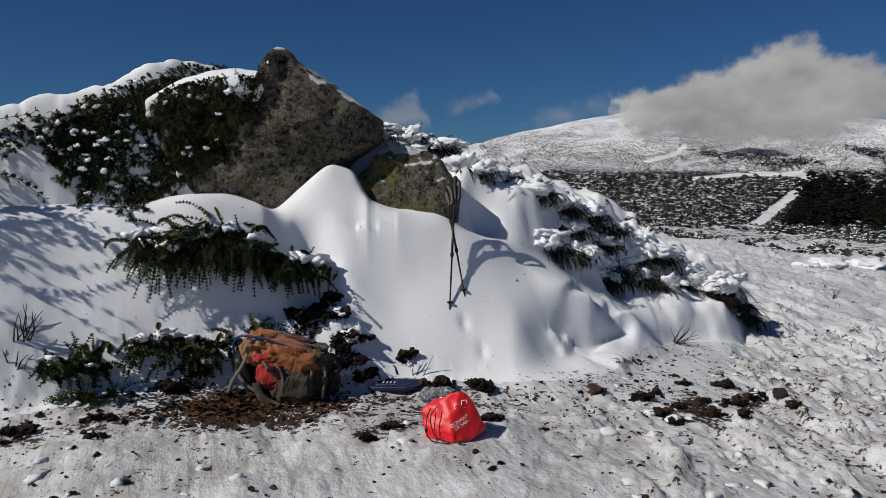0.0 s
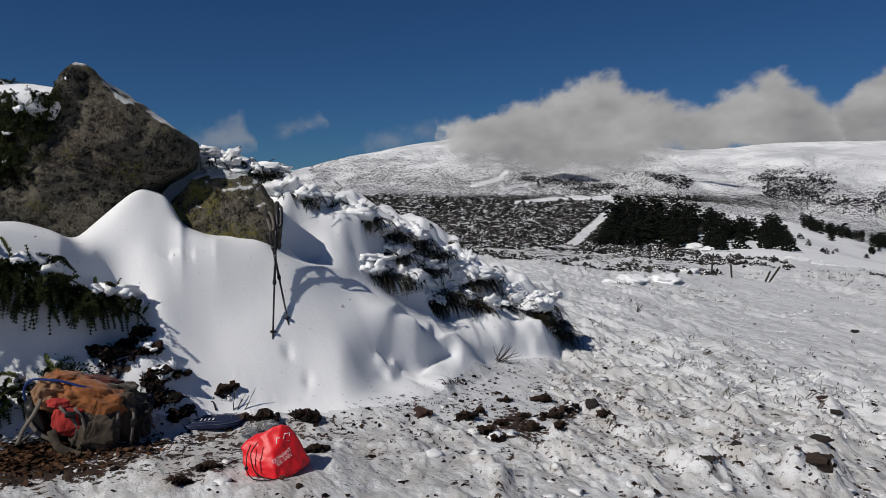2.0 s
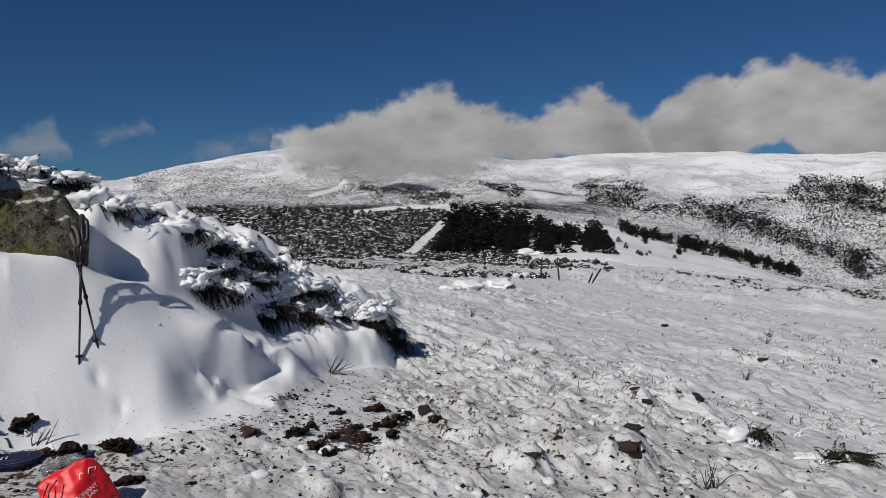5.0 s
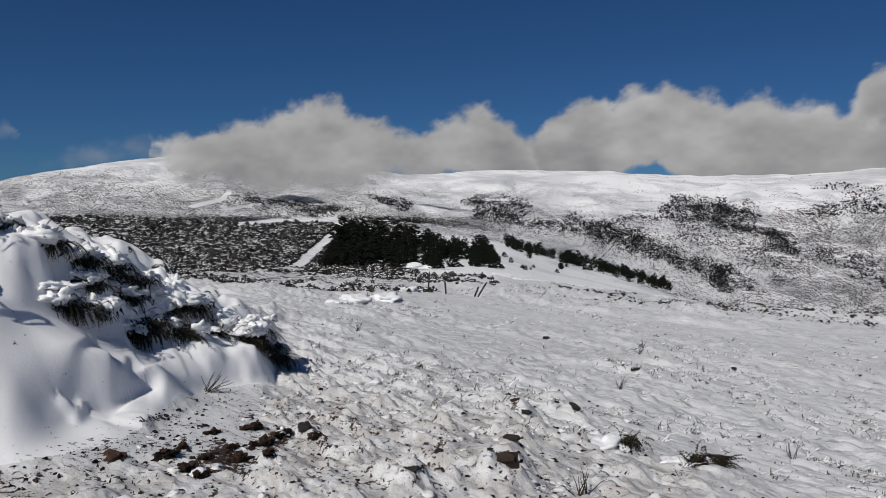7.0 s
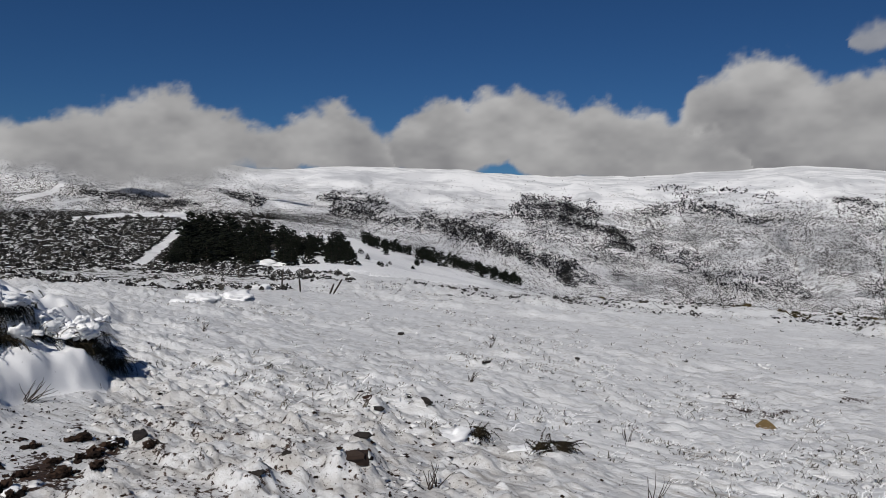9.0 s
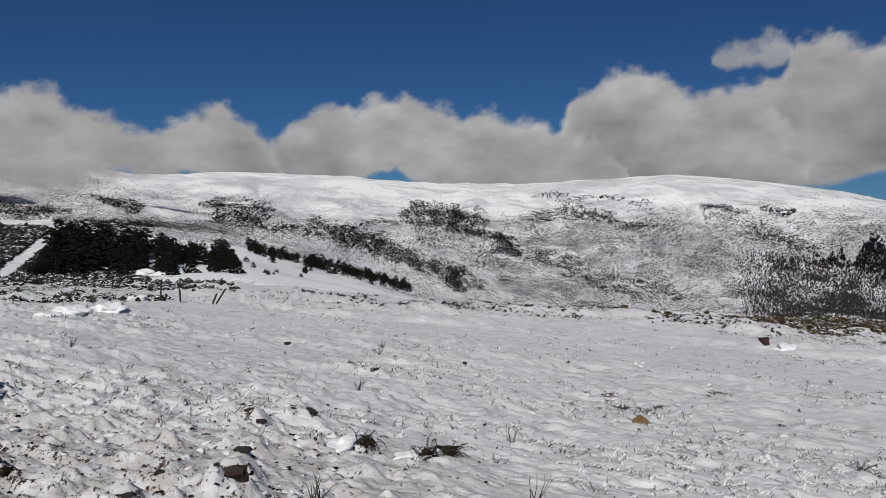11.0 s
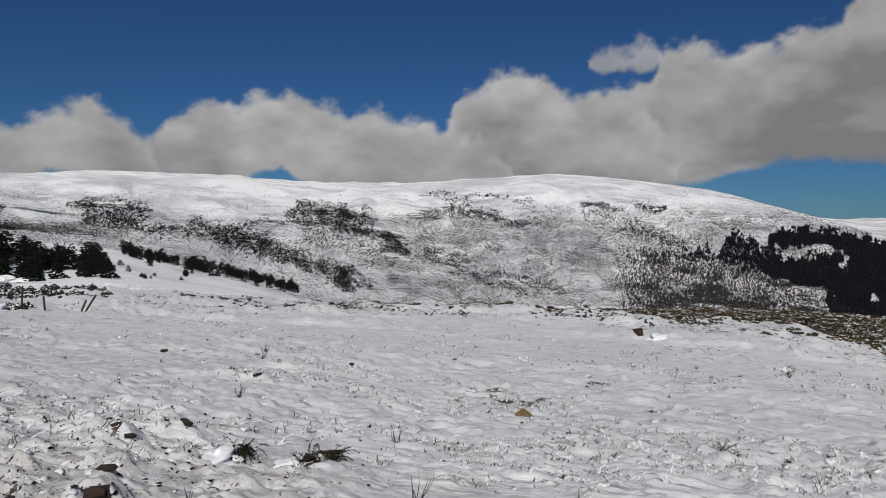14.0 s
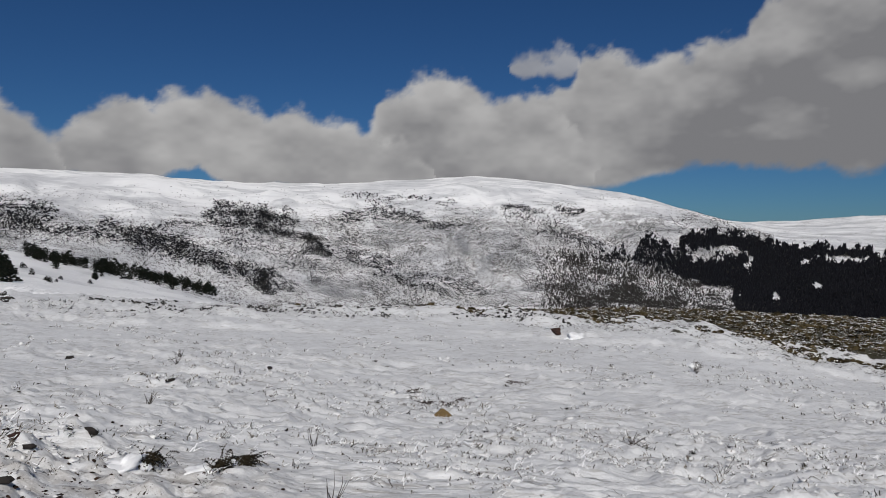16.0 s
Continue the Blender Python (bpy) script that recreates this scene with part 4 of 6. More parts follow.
cloud(4200, [(70.5, 4), (73, 9.0), (77.2, 10.2), (79.4, 10.8), (80.2, 12.7), (81.7, 13.0), (83.1, 13.15), (84.7, 12.2), (86.3, 12.85), (87.9, 12.5), (89.5, 13.2), (92.0, 13.2), (92.8, 15.2), (94, 16), (97, 17.5), (102, 19), (112, 20)],
      [(70, 2.5), (82.3, 2.7), (86, 3.5), (89.9, 4.4), (93.7, 4.3), (97.2, 4.2), (100, 3.8), (112, 4)], hem=.6, dim=.22, seed=44)
cloud(2475, [(-6.6, 3.9), (-6.0, 4.7), (-3.8, 5.5), (-1.9, 6.2), (-1.1, 4.9), (-.8, 3.9)], [(-6.5, 3.6), (-1, 3.5)], .42, .9, seed=55)
cloud(2485, [(-.5, 4.4), (1.7, 5.8), (4.2, 6.5), (4.5, 5.6)], [(-.4, 4.2), (2.9, 4.9), (4.4, 5.6)], .34, .9, seed=66)
cloud(2490, [(5.4, 3.4), (8.4, 5.0), (11, 5.4), (12.8, 5.8), (14.5, 5.4)], [(5.5, 3.2), (9.7, 4.0), (14.5, 4.3)], .30, 1.0, seed=77)
cloud(2495, [(74.6, 11.8), (75.2, 12.8), (76.3, 13.2), (77.6, 12.6), (78.9, 13.7), (79.9, 13.0), (80.4, 12.2)], [(74.8, 11.6), (75.9, 11.2), (77, 11.9), (78.5, 11.5), (80.4, 11.6)], .75, .5, seed=88)


def boulder(name, label, outline, front, depth, material, lean, seed, bulge=0.12):
    """A boulder from the outline of its face, as (x, z) at y = front; lean: how far the top stands out over the foot."""
    pts = np.array(outline)
    pts = np.vstack([pts, pts[:1]])
    run = np.r_[0, np.cumsum(np.hypot(*np.diff(pts, axis=0).T))]
    q = np.linspace(0, run[-1], 121)[:-1]
    ring = np.stack([np.interp(q, run, pts[:, 0]), np.interp(q, run, pts[:, 1])], 1)
    mid, low, high = ring.mean(0), ring[:, 1].min(), ring[:, 1].max()
    verts, n = [], len(ring)
    layers = [(k / 16, 0.0) for k in range(1, 17)] + [(1.03, .08), (1.05, .2), (1.03, .4), (.98, .6), (.88, .8), (.7, .95), (.4, 1.0), (.1, 1.02)]
    for scale, back in layers:
        for x, z in mid + (ring - mid) * scale:
            tall = (z - low) / (high - low)
            y = front - lean * (tall - 0.5) + back * depth - (bulge * (1 - scale ** 3) if back == 0 else 0)
            p = Vector((x, y, z))
            n1 = noise.fractal(p * 1.6 + Vector((seed, 0, 0)), 1.0, 2.0, 4)
            n2 = noise.cell(p * 3.1 + Vector((0, seed, 0)))
            n3 = noise.fractal(p * 9 + Vector((0, 0, seed)), 0.8, 2.0, 3)
            edge = min(1.0, scale * 1.2)
            y += -0.07 * n1 - 0.03 * n2 - 0.018 * n3
            verts.append((x + 0.03 * edge * n1 + 0.012 * n3, y, z + 0.035 * edge * noise.fractal(p * 2.5, 1.0, 2.0, 3) + 0.014 * n3))
    faces = []
    for k in range(len(layers) - 1):
        for j in range(n):
            faces.append([k * n + j, k * n + (j + 1) % n, (k + 1) * n + (j + 1) % n, (k + 1) * n + j])
    c = len(verts)
    verts.append((mid[0], front - bulge, mid[1]))
    faces += [[j, c, (j + 1) % n] for j in range(n)]
    me = mesh(name, verts, [f[::-1] for f in faces], material)
    return tagged(new(name, me), label, "boulder")


BIG_OUTLINE = [(-2.36, 1.17), (-2.70, 1.39), (-2.83, 1.74), (-2.56, 2.03), (-2.10, 2.25), (-1.68, 2.31), (-1.47, 2.32), (-1.42, 2.46), (-1.34, 2.53), (-1.24, 2.48), (-1.07, 2.33), (-0.79, 2.14), (-0.56, 1.98), (-0.59, 1.81), (-0.79, 1.69), (-1.02, 1.44), (-1.29, 1.20), (-1.79, 1.14)]
SMALL_OUTLINE = [(-0.76, 1.28), (-0.68, 1.53), (-0.53, 1.72), (-0.35, 1.77), (-0.15, 1.72), (-0.03, 1.62), (0.09, 1.42), (0.11, 1.15), (-0.20, 1.08), (-0.55, 1.10)]
BOULDERS = [boulder("boulder", "huge grey granite boulder with lichen, capped by snow", BIG_OUTLINE, 5.95, 1.5, M_ROCK, 0.20, 3.0)]
BOULDERS.append(boulder("boulder", "smaller mossy granite boulder half buried in snow", SMALL_OUTLINE, 6.02, 0.42, M_ROCK_MOSSY, -0.15, 8.0, 0.10))


def boulder_cap(rock, line, front, deep, thick, seed):
    """A blanket of snow over a boulder's top edge, rounded at the brow."""
    pts = curve([(x, 0, z) for x, z in line], 70)
    verts, faces, rows = [], [], 16
    for k, p in enumerate(pts):
        ends = min(1, k / 8, (len(pts) - 1 - k) / 6)
        for j in range(rows):
            v = j / (rows - 1)
            rise = thick * (0.35 + 0.65 * ends) * min(1, v * 5) ** .5 * (1 + .45 * noise.fractal(Vector((p.x * 3, v * 3, seed)), 1, 2, 3))
            drop = .06 * (1 - min(1, v * 5)) * (1 + .9 * noise.fractal(Vector((p.x * 5, 2, seed)), 1, 2, 3))
            verts.append((p.x, front + deep * v + .03 * noise.noise(Vector((p.x * 4, v * 4, 5))), p.z + rise - drop - .25 * v * v * deep))
    n = len(pts)
    for k in range(n - 1):
        for j in range(rows - 1):
            i = k * rows + j
            faces.append([i, i + rows, i + rows + 1, i + 1])
    m = len(verts)
    verts += [(x, y + .02, z - .16) for x, y, z in verts]
    faces += [[i + m for i in f[::-1]] for f in faces]
    rim = [k * rows for k in range(n)] + [(n - 1) * rows + j for j in range(1, rows)] + [k * rows + rows - 1 for k in range(n - 2, -1, -1)] + list(range(rows - 2, 0, -1))
    faces += [[a, a + m, b + m, b] for a, b in zip(rim, rim[1:] + rim[:1])]
    part("snow_cap", (verts, faces), M_DRIFT, rock, "thick cap of fresh snow")


boulder_cap(BOULDERS[0], [(-2.36, 2.15), (-2.10, 2.26), (-1.68, 2.33), (-1.49, 2.33), (-1.42, 2.44), (-1.38, 2.50)], 5.84, .75, .06, 4.0)


# plants
from mathutils.bvhtree import BVHTree


def rays_on(ob):
    me = ob.data
    return BVHTree.FromPolygons([v.co for v in me.vertices], [tuple(p.vertices) for p in me.polygons])


ROCK_HITS = [rays_on(o) for o in BOULDERS]
SNOW_HITS = rays_on(LAND[1])


def seen_place(az, el):
    """The first rock or snow met from the stand in a direction, and whether it is rock."""
    eye = Vector((0, 0, EYE))
    way = Vector((math.sin(radians(az)) * math.cos(radians(el)), math.cos(radians(az)) * math.cos(radians(el)), math.sin(radians(el))))
    hit = SNOW_HITS.ray_cast(eye, way)
    p = hit[0] if hit[0] is not None and az < 20 and el > -14 else spot(az, el)
    best, rock = (p - eye).length, False
    for tree in ROCK_HITS:
        hit = tree.ray_cast(eye, way)
        if hit[0] is not None and hit[3] < best:
            p, best, rock = hit[0], hit[3], True
    return p, rock


def snow_lumps(rng, places, size, rough=0.8, plump=.45):
    shapes = []
    for p in places:
        for _ in range(3):
            s = size * rng.uniform(.35, 1.0)
            off = Vector((rng.gauss(0, .7), rng.gauss(0, .4), rng.gauss(0, .25))) * size
            shapes.append(lump(p + off, (s * rng.uniform(.9, 1.9), s * rng.uniform(.7, 1.3), s * plump * rng.uniform(.6, 1.4)), Matrix.Rotation(rng.gauss(0, .5), 4, "X") @ Matrix.Rotation(rng.uniform(0, 3), 4, "Z"), 3 if size > .06 else 2, rough, 1.6, 1.0, rng.uniform(0, 50)))
    return join(*shapes)


def shrub(name, label, category, line, twigs, length, droop, material, seed, reach=(0, -1, .3), spread=.8, rise=.1, leaf=.03, snow=6, snow_size=.05, leaves=4, group="", wide=.12, nodes=9):
    """A shrub whose twigs start round the places of line and lean towards reach."""
    rng = random.Random(seed)
    base = Vector(line[len(line) // 2])
    ob = thing(name, label, category, base, group)
    out, tops = ([], []), []
    for _ in range(twigs):
        f = rng.uniform(0, len(line) - 1.001)
        p = Vector(line[int(f)]).lerp(Vector(line[min(int(f) + 1, len(line) - 1)]), f % 1) - base
        p += Vector((rng.gauss(0, wide), rng.gauss(0, wide * .7), rng.uniform(-.02, rise)))
        way = Vector(reach) + Vector((rng.gauss(0, spread), rng.gauss(0, spread * .7), rng.gauss(0, spread * .5)))
        sprig(out, rng, p, way, length * rng.uniform(.5, 1.2), droop * rng.uniform(.5, 1.4), nodes, leaf, leaves)
        if rng.random() < .4:
            tops.append(p + way.normalized() * length * .22 + Vector((0, 0, .02)))
    part("foliage", out, material, ob)
    if snow:
        part("snow_cap", snow_lumps(rng, rng.sample(tops, min(snow, len(tops))), snow_size, .8, .5), M_SNOW, ob, "lumps of fresh snow")["kind"] = "stuff"
    return ob


def where(*dirs):
    return [seen_place(a, e)[0] for a, e in dirs]


# low junipers on the bank
shrub("juniper_shrub", "drooping dark green juniper half buried in the snow bank", "shrub", where((-21.78, -5.87), (-19.78, -4.97), (-16.94, -4.84), (-14.70, -6.41)), 360, .36, .85, M_JUNIPER, 1, (0, -.85, .1), .85, .07, .024, 22, .06, 13, wide=.13, nodes=15)
shrub("juniper_shrub", "drooping dark green juniper half buried in the snow bank", "shrub", where((-15.12, -6.40), (-13.01, -6.89), (-10.87, -7.61)), 130, .25, .9, M_JUNIPER, 2, (.3, -.8, .1), .6, .05, .026, 9, .055, 12, wide=.09, nodes=12)
shrub("juniper_shrub", "small juniper with stiff sprays poking from snow", "shrub", where((-28.48, -13.88), (-26.87, -14.27)), 60, .22, .7, M_JUNIPER, 3, (0, -.4, .7), .7, .04, .026, 6, .03, 13, wide=.08, nodes=12)
shrub("juniper_shrub", "arching juniper sprays beside the rucksack", "shrub", where((-23.43, -13.04), (-21.06, -12.64)), 52, .22, 1.3, M_JUNIPER, 4, (-.2, -.5, .6), .6, .04, .025, 8, .03, 13, wide=.09, nodes=12)
shrub("juniper_shrub", "dark juniper sprays over bare peat", "shrub", where((-19.90, -13.98), (-17.20, -12.93)), 60, .20, .9, M_JUNIPER, 5, (0, -.6, .5), .7, .05, .025, 6, .03, 13, wide=.08, nodes=12)
shrub("juniper_shrub", "green juniper sprig with sunlight put into its needle colour", "shrub", where((-14.65, -12.32), (-14.00, -12.18)), 16, .20, .9, M_JUNIPER_LIT, 6, (.1, -.4, .8), .8, .02, .030, 0, 0, 5, wide=.03)
shrub("juniper_shrub", "low dark juniper at the foot of the bank", "shrub", where((-27.33, -16.16), (-25.09, -15.87)), 40, .16, .5, M_JUNIPER, 7, (0, -.5, .5), .8, .03, .028, 2, .03, 5, wide=.08)


# unseen shrub left of the view, added to cast branchy shade on the bank
shrub("juniper_shrub", "tall juniper added out of view to shade the snow bank", "shrub", where((-36.5, -2.0), (-39.5, -1.5), (-43, -1.5)), 90, .85, .5, M_JUNIPER, 8, (.1, -.1, 1.0), .55, .25, .045, 8, .05, 9, wide=.26, nodes=16)


def creeping_mat():
    """Low evergreen growth that clings to the great rock's flank."""
    rng = random.Random(11)
    ob = thing("juniper_mat", "creeping dark green juniper clinging to the boulder, dusted with snow", "shrub", (-2.2, 5.8, 1.9))
    base = ob.location.copy()
    out, snowy = ([], []), []
    runs = ((-28.70, 2.36), (-25.10, 4.41), (-19.95, 6.59), (-14.13, 7.33)), ((-28.25, 1.02), (-24.26, 2.66), (-19.62, 5.19), (-14.15, 6.59)), ((-27.30, -0.93), (-24.78, -0.75), (-20.54, 1.09), (-14.40, 4.92)), ((-26.29, -2.06), (-23.93, -2.50), (-21.83, -2.13), (-16.55, 1.53))
    for _ in range(1900):
        u, v = rng.uniform(0, 2.999), rng.uniform(0, 2.999) ** 1.0
        i, j = int(u), int(v)
        def at(row):
            (a0, e0), (a1, e1) = runs[row][i], runs[row][i + 1]
            return a0 + (a1 - a0) * (u - i), e0 + (e1 - e0) * (u - i)
        (a0, e0), (a1, e1) = at(j), at(j + 1)
        a, e = a0 + (a1 - a0) * (v - j), e0 + (e1 - e0) * (v - j)
        if noise.noise(Vector((a * .55, e * .8, 3))) + .9 * noise.noise(Vector((a * 1.9, e * 2.4, 8))) > -.03 + .62 * (u / 3) + .25 * (v < 1.3) - .2 * (v > 2):
            continue
        p, rock = seen_place(a + rng.gauss(0, .3), e + rng.gauss(0, .3))
        p = p - base
        for _ in range(4):
            way = Vector((rng.gauss(0, .8), -.8 + rng.gauss(0, .4), .2 + rng.gauss(0, .7)))
            sprig(out, rng, p, way, rng.uniform(.025, .07), .6, 4, .016, 7)
        if rng.random() < (.05 if u < 1.3 else .015):
            snowy.append(p + Vector((rng.gauss(0, .03), -.04, .05)))
    for _ in range(260):        # tips that poke through the snow on the rock's brow
        a = rng.uniform(-31, -14.5)
        e = np.interp(a, [-31, -25, -20, -14.5], [1.6, 4.5, 6.6, 7.3]) + rng.uniform(-.5, 1.1)
        p = seen_place(a, float(e))[0] - base
        if p.length > 2.5:
            continue
        for _ in range(3):
            sprig(out, rng, p, Vector((rng.gauss(0, .8), -.5, .5 + rng.gauss(0, .4))), rng.uniform(.03, .07), .5, 4, .016, 7)
    part("foliage", out, M_MAT, ob)
    part("snow_cap", snow_lumps(rng, snowy, .016, 1.0, .9), M_SNOW, ob, "patches of fresh snow")["kind"] = "stuff"


creeping_mat()

# rime-covered heather on the mound's far flank: a few deep drooping bushes, many low ones drowned in snow
for k, (a, e) in enumerate(((8.6, -5.8), (12.8, -8.0), (13.7, -7.3), (15.9, -8.2), (18.3, -8.3), (20.5, -9.0), (21.8, -9.6), (22.5, -10.3), (21.0, -8.6), (10.6, -6.3),
                            (14.75, -5.2), (16.45, -6.3), (17.93, -7.4), (19.37, -8.1), (11.08, -3.2), (13.03, -4.2), (9.56, -2.7), (7.36, -1.4), (5.15, -0.4), (2.49, 0.3), (-0.62, 2.1), (-3.05, 3.0), (12.2, -5.4), (15.0, -6.4), (10.2, -4.4))):
    p = seen_place(a, e - .15)[0]
    deep = k < 9
    big = 1.0 if deep else .62 + .1 * (k % 3)
    rng = random.Random(140 + k)
    bush = shrub("heather_bush", "deep drooping dark bush under crusted snow on the drift" if deep else "low wind-bent heather drowned in crusted snow", "bush", [p + Vector((-.14 * big, .05, 0)), p, p + Vector((.14 * big, -.03, -.03))], int(190 * big), .22 * big, 1.2,
                 M_HEATHER if deep and k % 2 else M_RIME, 40 + k, (.9, -.2, .15) if 3 < k < 9 else (.45, -.4, .15), .7, .03, .014, 0, 0, 8, "heather on the drift", .07, 9)
    tops = [Vector((rng.gauss(-.07, .14), rng.gauss(.04, .07), rng.uniform(.02, .10))) * big for _ in range(5 if deep else 6)]
    part("snow_cap", snow_lumps(rng, tops, (.085 if deep else .12) * big, .9, .6), M_SNOW, bush, "crusted masses of blown snow")["kind"] = "stuff"


def bare_bush(at, seed, tall=.26, twigs=12, lean=(.3, 0, 1), label="leafless dark twigs poking through snow"):
    rng = random.Random(seed)
    ob = thing("bare_twigs", label, "twigs", at)
    for _ in range(twigs):
        way = (Vector(lean) + Vector((rng.gauss(0, .4), rng.gauss(0, .4), rng.uniform(0, .3)))).normalized()
        p, pts = Vector((rng.gauss(0, .02), rng.gauss(0, .02), -.02)), []
        for _ in range(6):
            pts.append(p.copy())
            way = (way + Vector((rng.gauss(0, .15), rng.gauss(0, .15), rng.gauss(0, .1)))).normalized()
            p = p + way * tall * rng.uniform(.12, .24)
        part("twig", tube(pts, [.005, .0045, .004, .003, .0025, .0015], 4), M_BARK, ob)
    return ob


bare_bush(where((-30.53, -11.23))[0], 1, .22)
bare_bush(where((-2.11, -16.21))[0], 21, .2, 3, (-.1, .2, .8), "thin dark twig lying on the snow by the pad")
bare_bush(where((-31.31, -13.12))[0], 2, .14, 7)
bare_bush(where((17.99, -12.82))[0], 3, .26, 10, (.6, -.2, .5))
bare_bush(where((47.21, -20.28))[0], 4, .22, 9)
bare_bush(where((89.42, -10.71))[0], 5, .5, 16)
bare_bush(where((85.37, -15.91))[0], 6, .3, 14, (.5, 0, .3))
bare_bush(where((50.37, -10.12))[0], 7, .35, 10)
bare_bush(where((61.41, -16.54))[0], 8, .3, 5)
bare_bush(where((63.72, -20.38))[0], 9, .3, 6)
bare_bush(where((49.28, -12.68))[0], 10, .22, 10)
bare_bush(where((89.32, -10.65))[0], 11, .4, 14)
bare_bush(where((91.78, -17.41))[0], 12, .3, 8, (.5, 0, .3))
bare_bush(where((28.66, -8.76))[0], 13, .25, 10)
bare_bush(where((50.60, -9.76))[0], 14, .3, 10)


# peat clods and stones
def clod(name, label, category, az_el, size, material, seed, sink=.35, detail=3, boxy=.8, rough=.3, snow=0.0, rx=1.0, facets=False):
    p = where(az_el)[0]
    rng = random.Random(seed)
    ob = thing(name, label, category, p)
    turn = Matrix.Rotation(rng.uniform(0, 6), 4, "Z") @ Matrix.Rotation(rng.gauss(0, .25), 4, "X")
    body = part("body", lump((0, 0, size * (.5 - sink)), (size * rng.uniform(.8, 1.1) * rx, size * rng.uniform(.6, .9), size * rng.uniform(.5, .7)), turn, detail, rough, 2.2, boxy, seed), material, ob)
    if facets:
        body.data.shade_flat()
    if snow:
        part("snow_cap", lump((0, size * .1, size * (.75 - sink)), (size * snow, size * snow * .8, size * .3), turn, 3, .2, 1.6, 1, seed + 5), M_SNOW, ob, "snow lying on top")
    return ob


def peat_clod(az_el, size, seed, snow):
    """A crumbling heap of peat with torn roots sticking out."""
    rng = random.Random(seed)
    ob = thing("peat_clod", "dark crumbling clod of peat bared from the snow", "clod", where(az_el)[0])
    heap = []
    for _ in range(16):
        s = size * rng.uniform(.16, .48)
        heap.append(lump((rng.gauss(0, .5) * size, rng.gauss(0, .3) * size, rng.uniform(-.15, .45) * size), (s * rng.uniform(.8, 1.4), s, s * rng.uniform(.5, .9)), Matrix.Rotation(rng.uniform(0, 3), 4, "Z"), 2, .9, 2.0, 1.0, rng.uniform(0, 99)))
    body = part("body", join(*heap), M_PEAT, ob)
    body["kind"] = "stuff"
    body.data.shade_flat()
    roots = ([], [])
    for _ in range(26):
        way = Vector((rng.gauss(0, 1), -.5 + rng.gauss(0, .6), rng.gauss(.2, .6)))
        sprig(roots, rng, Vector((rng.gauss(0, .45), rng.gauss(-.1, .3), rng.uniform(-.1, .4))) * size, way, size * rng.uniform(.3, .8), .8, 5, .013, 5, .002)
    part("root_tangle", roots, M_PEAT, ob, "torn dark roots and moss")["kind"] = "stuff"
    if snow:
        part("snow_cap", snow_lumps(rng, [Vector((0, .02, size * .5)), Vector((size * .4, .0, size * .3))], size * .5, .5), M_SNOW, ob, "snow lying on top")["kind"] = "stuff"


for k, (ae, size, mat, snow) in enumerate((((-10.73, -11.33), .13, M_PEAT, .0), ((-8.72, -9.86), .08, M_PEAT, .0), ((-7.96, -12.95), .10, M_PEAT, .85), ((-8.29, -11.19), .08, M_PEAT, .9), ((-7.37, -14.93), .10, M_PEAT, 0), ((-11.81, -10.98), .09, M_PEAT, 0), ((-9.70, -10.62), .09, M_PEAT, 0), ((-6.53, -12.99), .06, M_PEAT, .9), ((-8.34, -14.16), .07, M_PEAT, 0),
                                            ((-3.01, -14.63), .07, M_PEAT, 0), ((-6.12, -16.13), .08, M_PEAT, 0), ((-21.19, -15.91), .10, M_PEAT, 0), ((-19.34, -15.18), .11, M_PEAT, 0), ((3.03, -16.97), .10, M_PEAT, 0), ((-0.18, -16.99), .09, M_PEAT, 0), ((15.84, -17.05), .07, 0, 0), ((18.36, -17.63), .06, 0, 0), ((17.08, -18.26), .07, 0, 0), ((21.63, -15.68), .07, 0, 0), ((20.30, -16.96), .055, 0, 0), ((22.3, -16.9), .08, 0, 0), ((24.0, -16.4), .065, 0, .5), ((20.8, -17.9), .07, 0, 0), ((23.2, -17.6), .05, 0, 0), ((26.6, -16.5), .045, 0, 0), ((18.1, -18.6), .06, 0, .5), ((18.80, -15.88), .05, 0, 0), ((16.67, -16.60), .05, 0, 0), ((-31.63, -17.57), .07, 0, 0), ((-26.10, -17.50), .06, 0, 0), ((-26.53, -18.59), .05, 0, 0), ((3.50, -19.31), .07, 0, 0), ((-6.17, -20.71), .05, 0, 0), ((-4.33, -19.92), .05, 0, 0))):
    peat_clod(ae, size, 60 + k, snow)
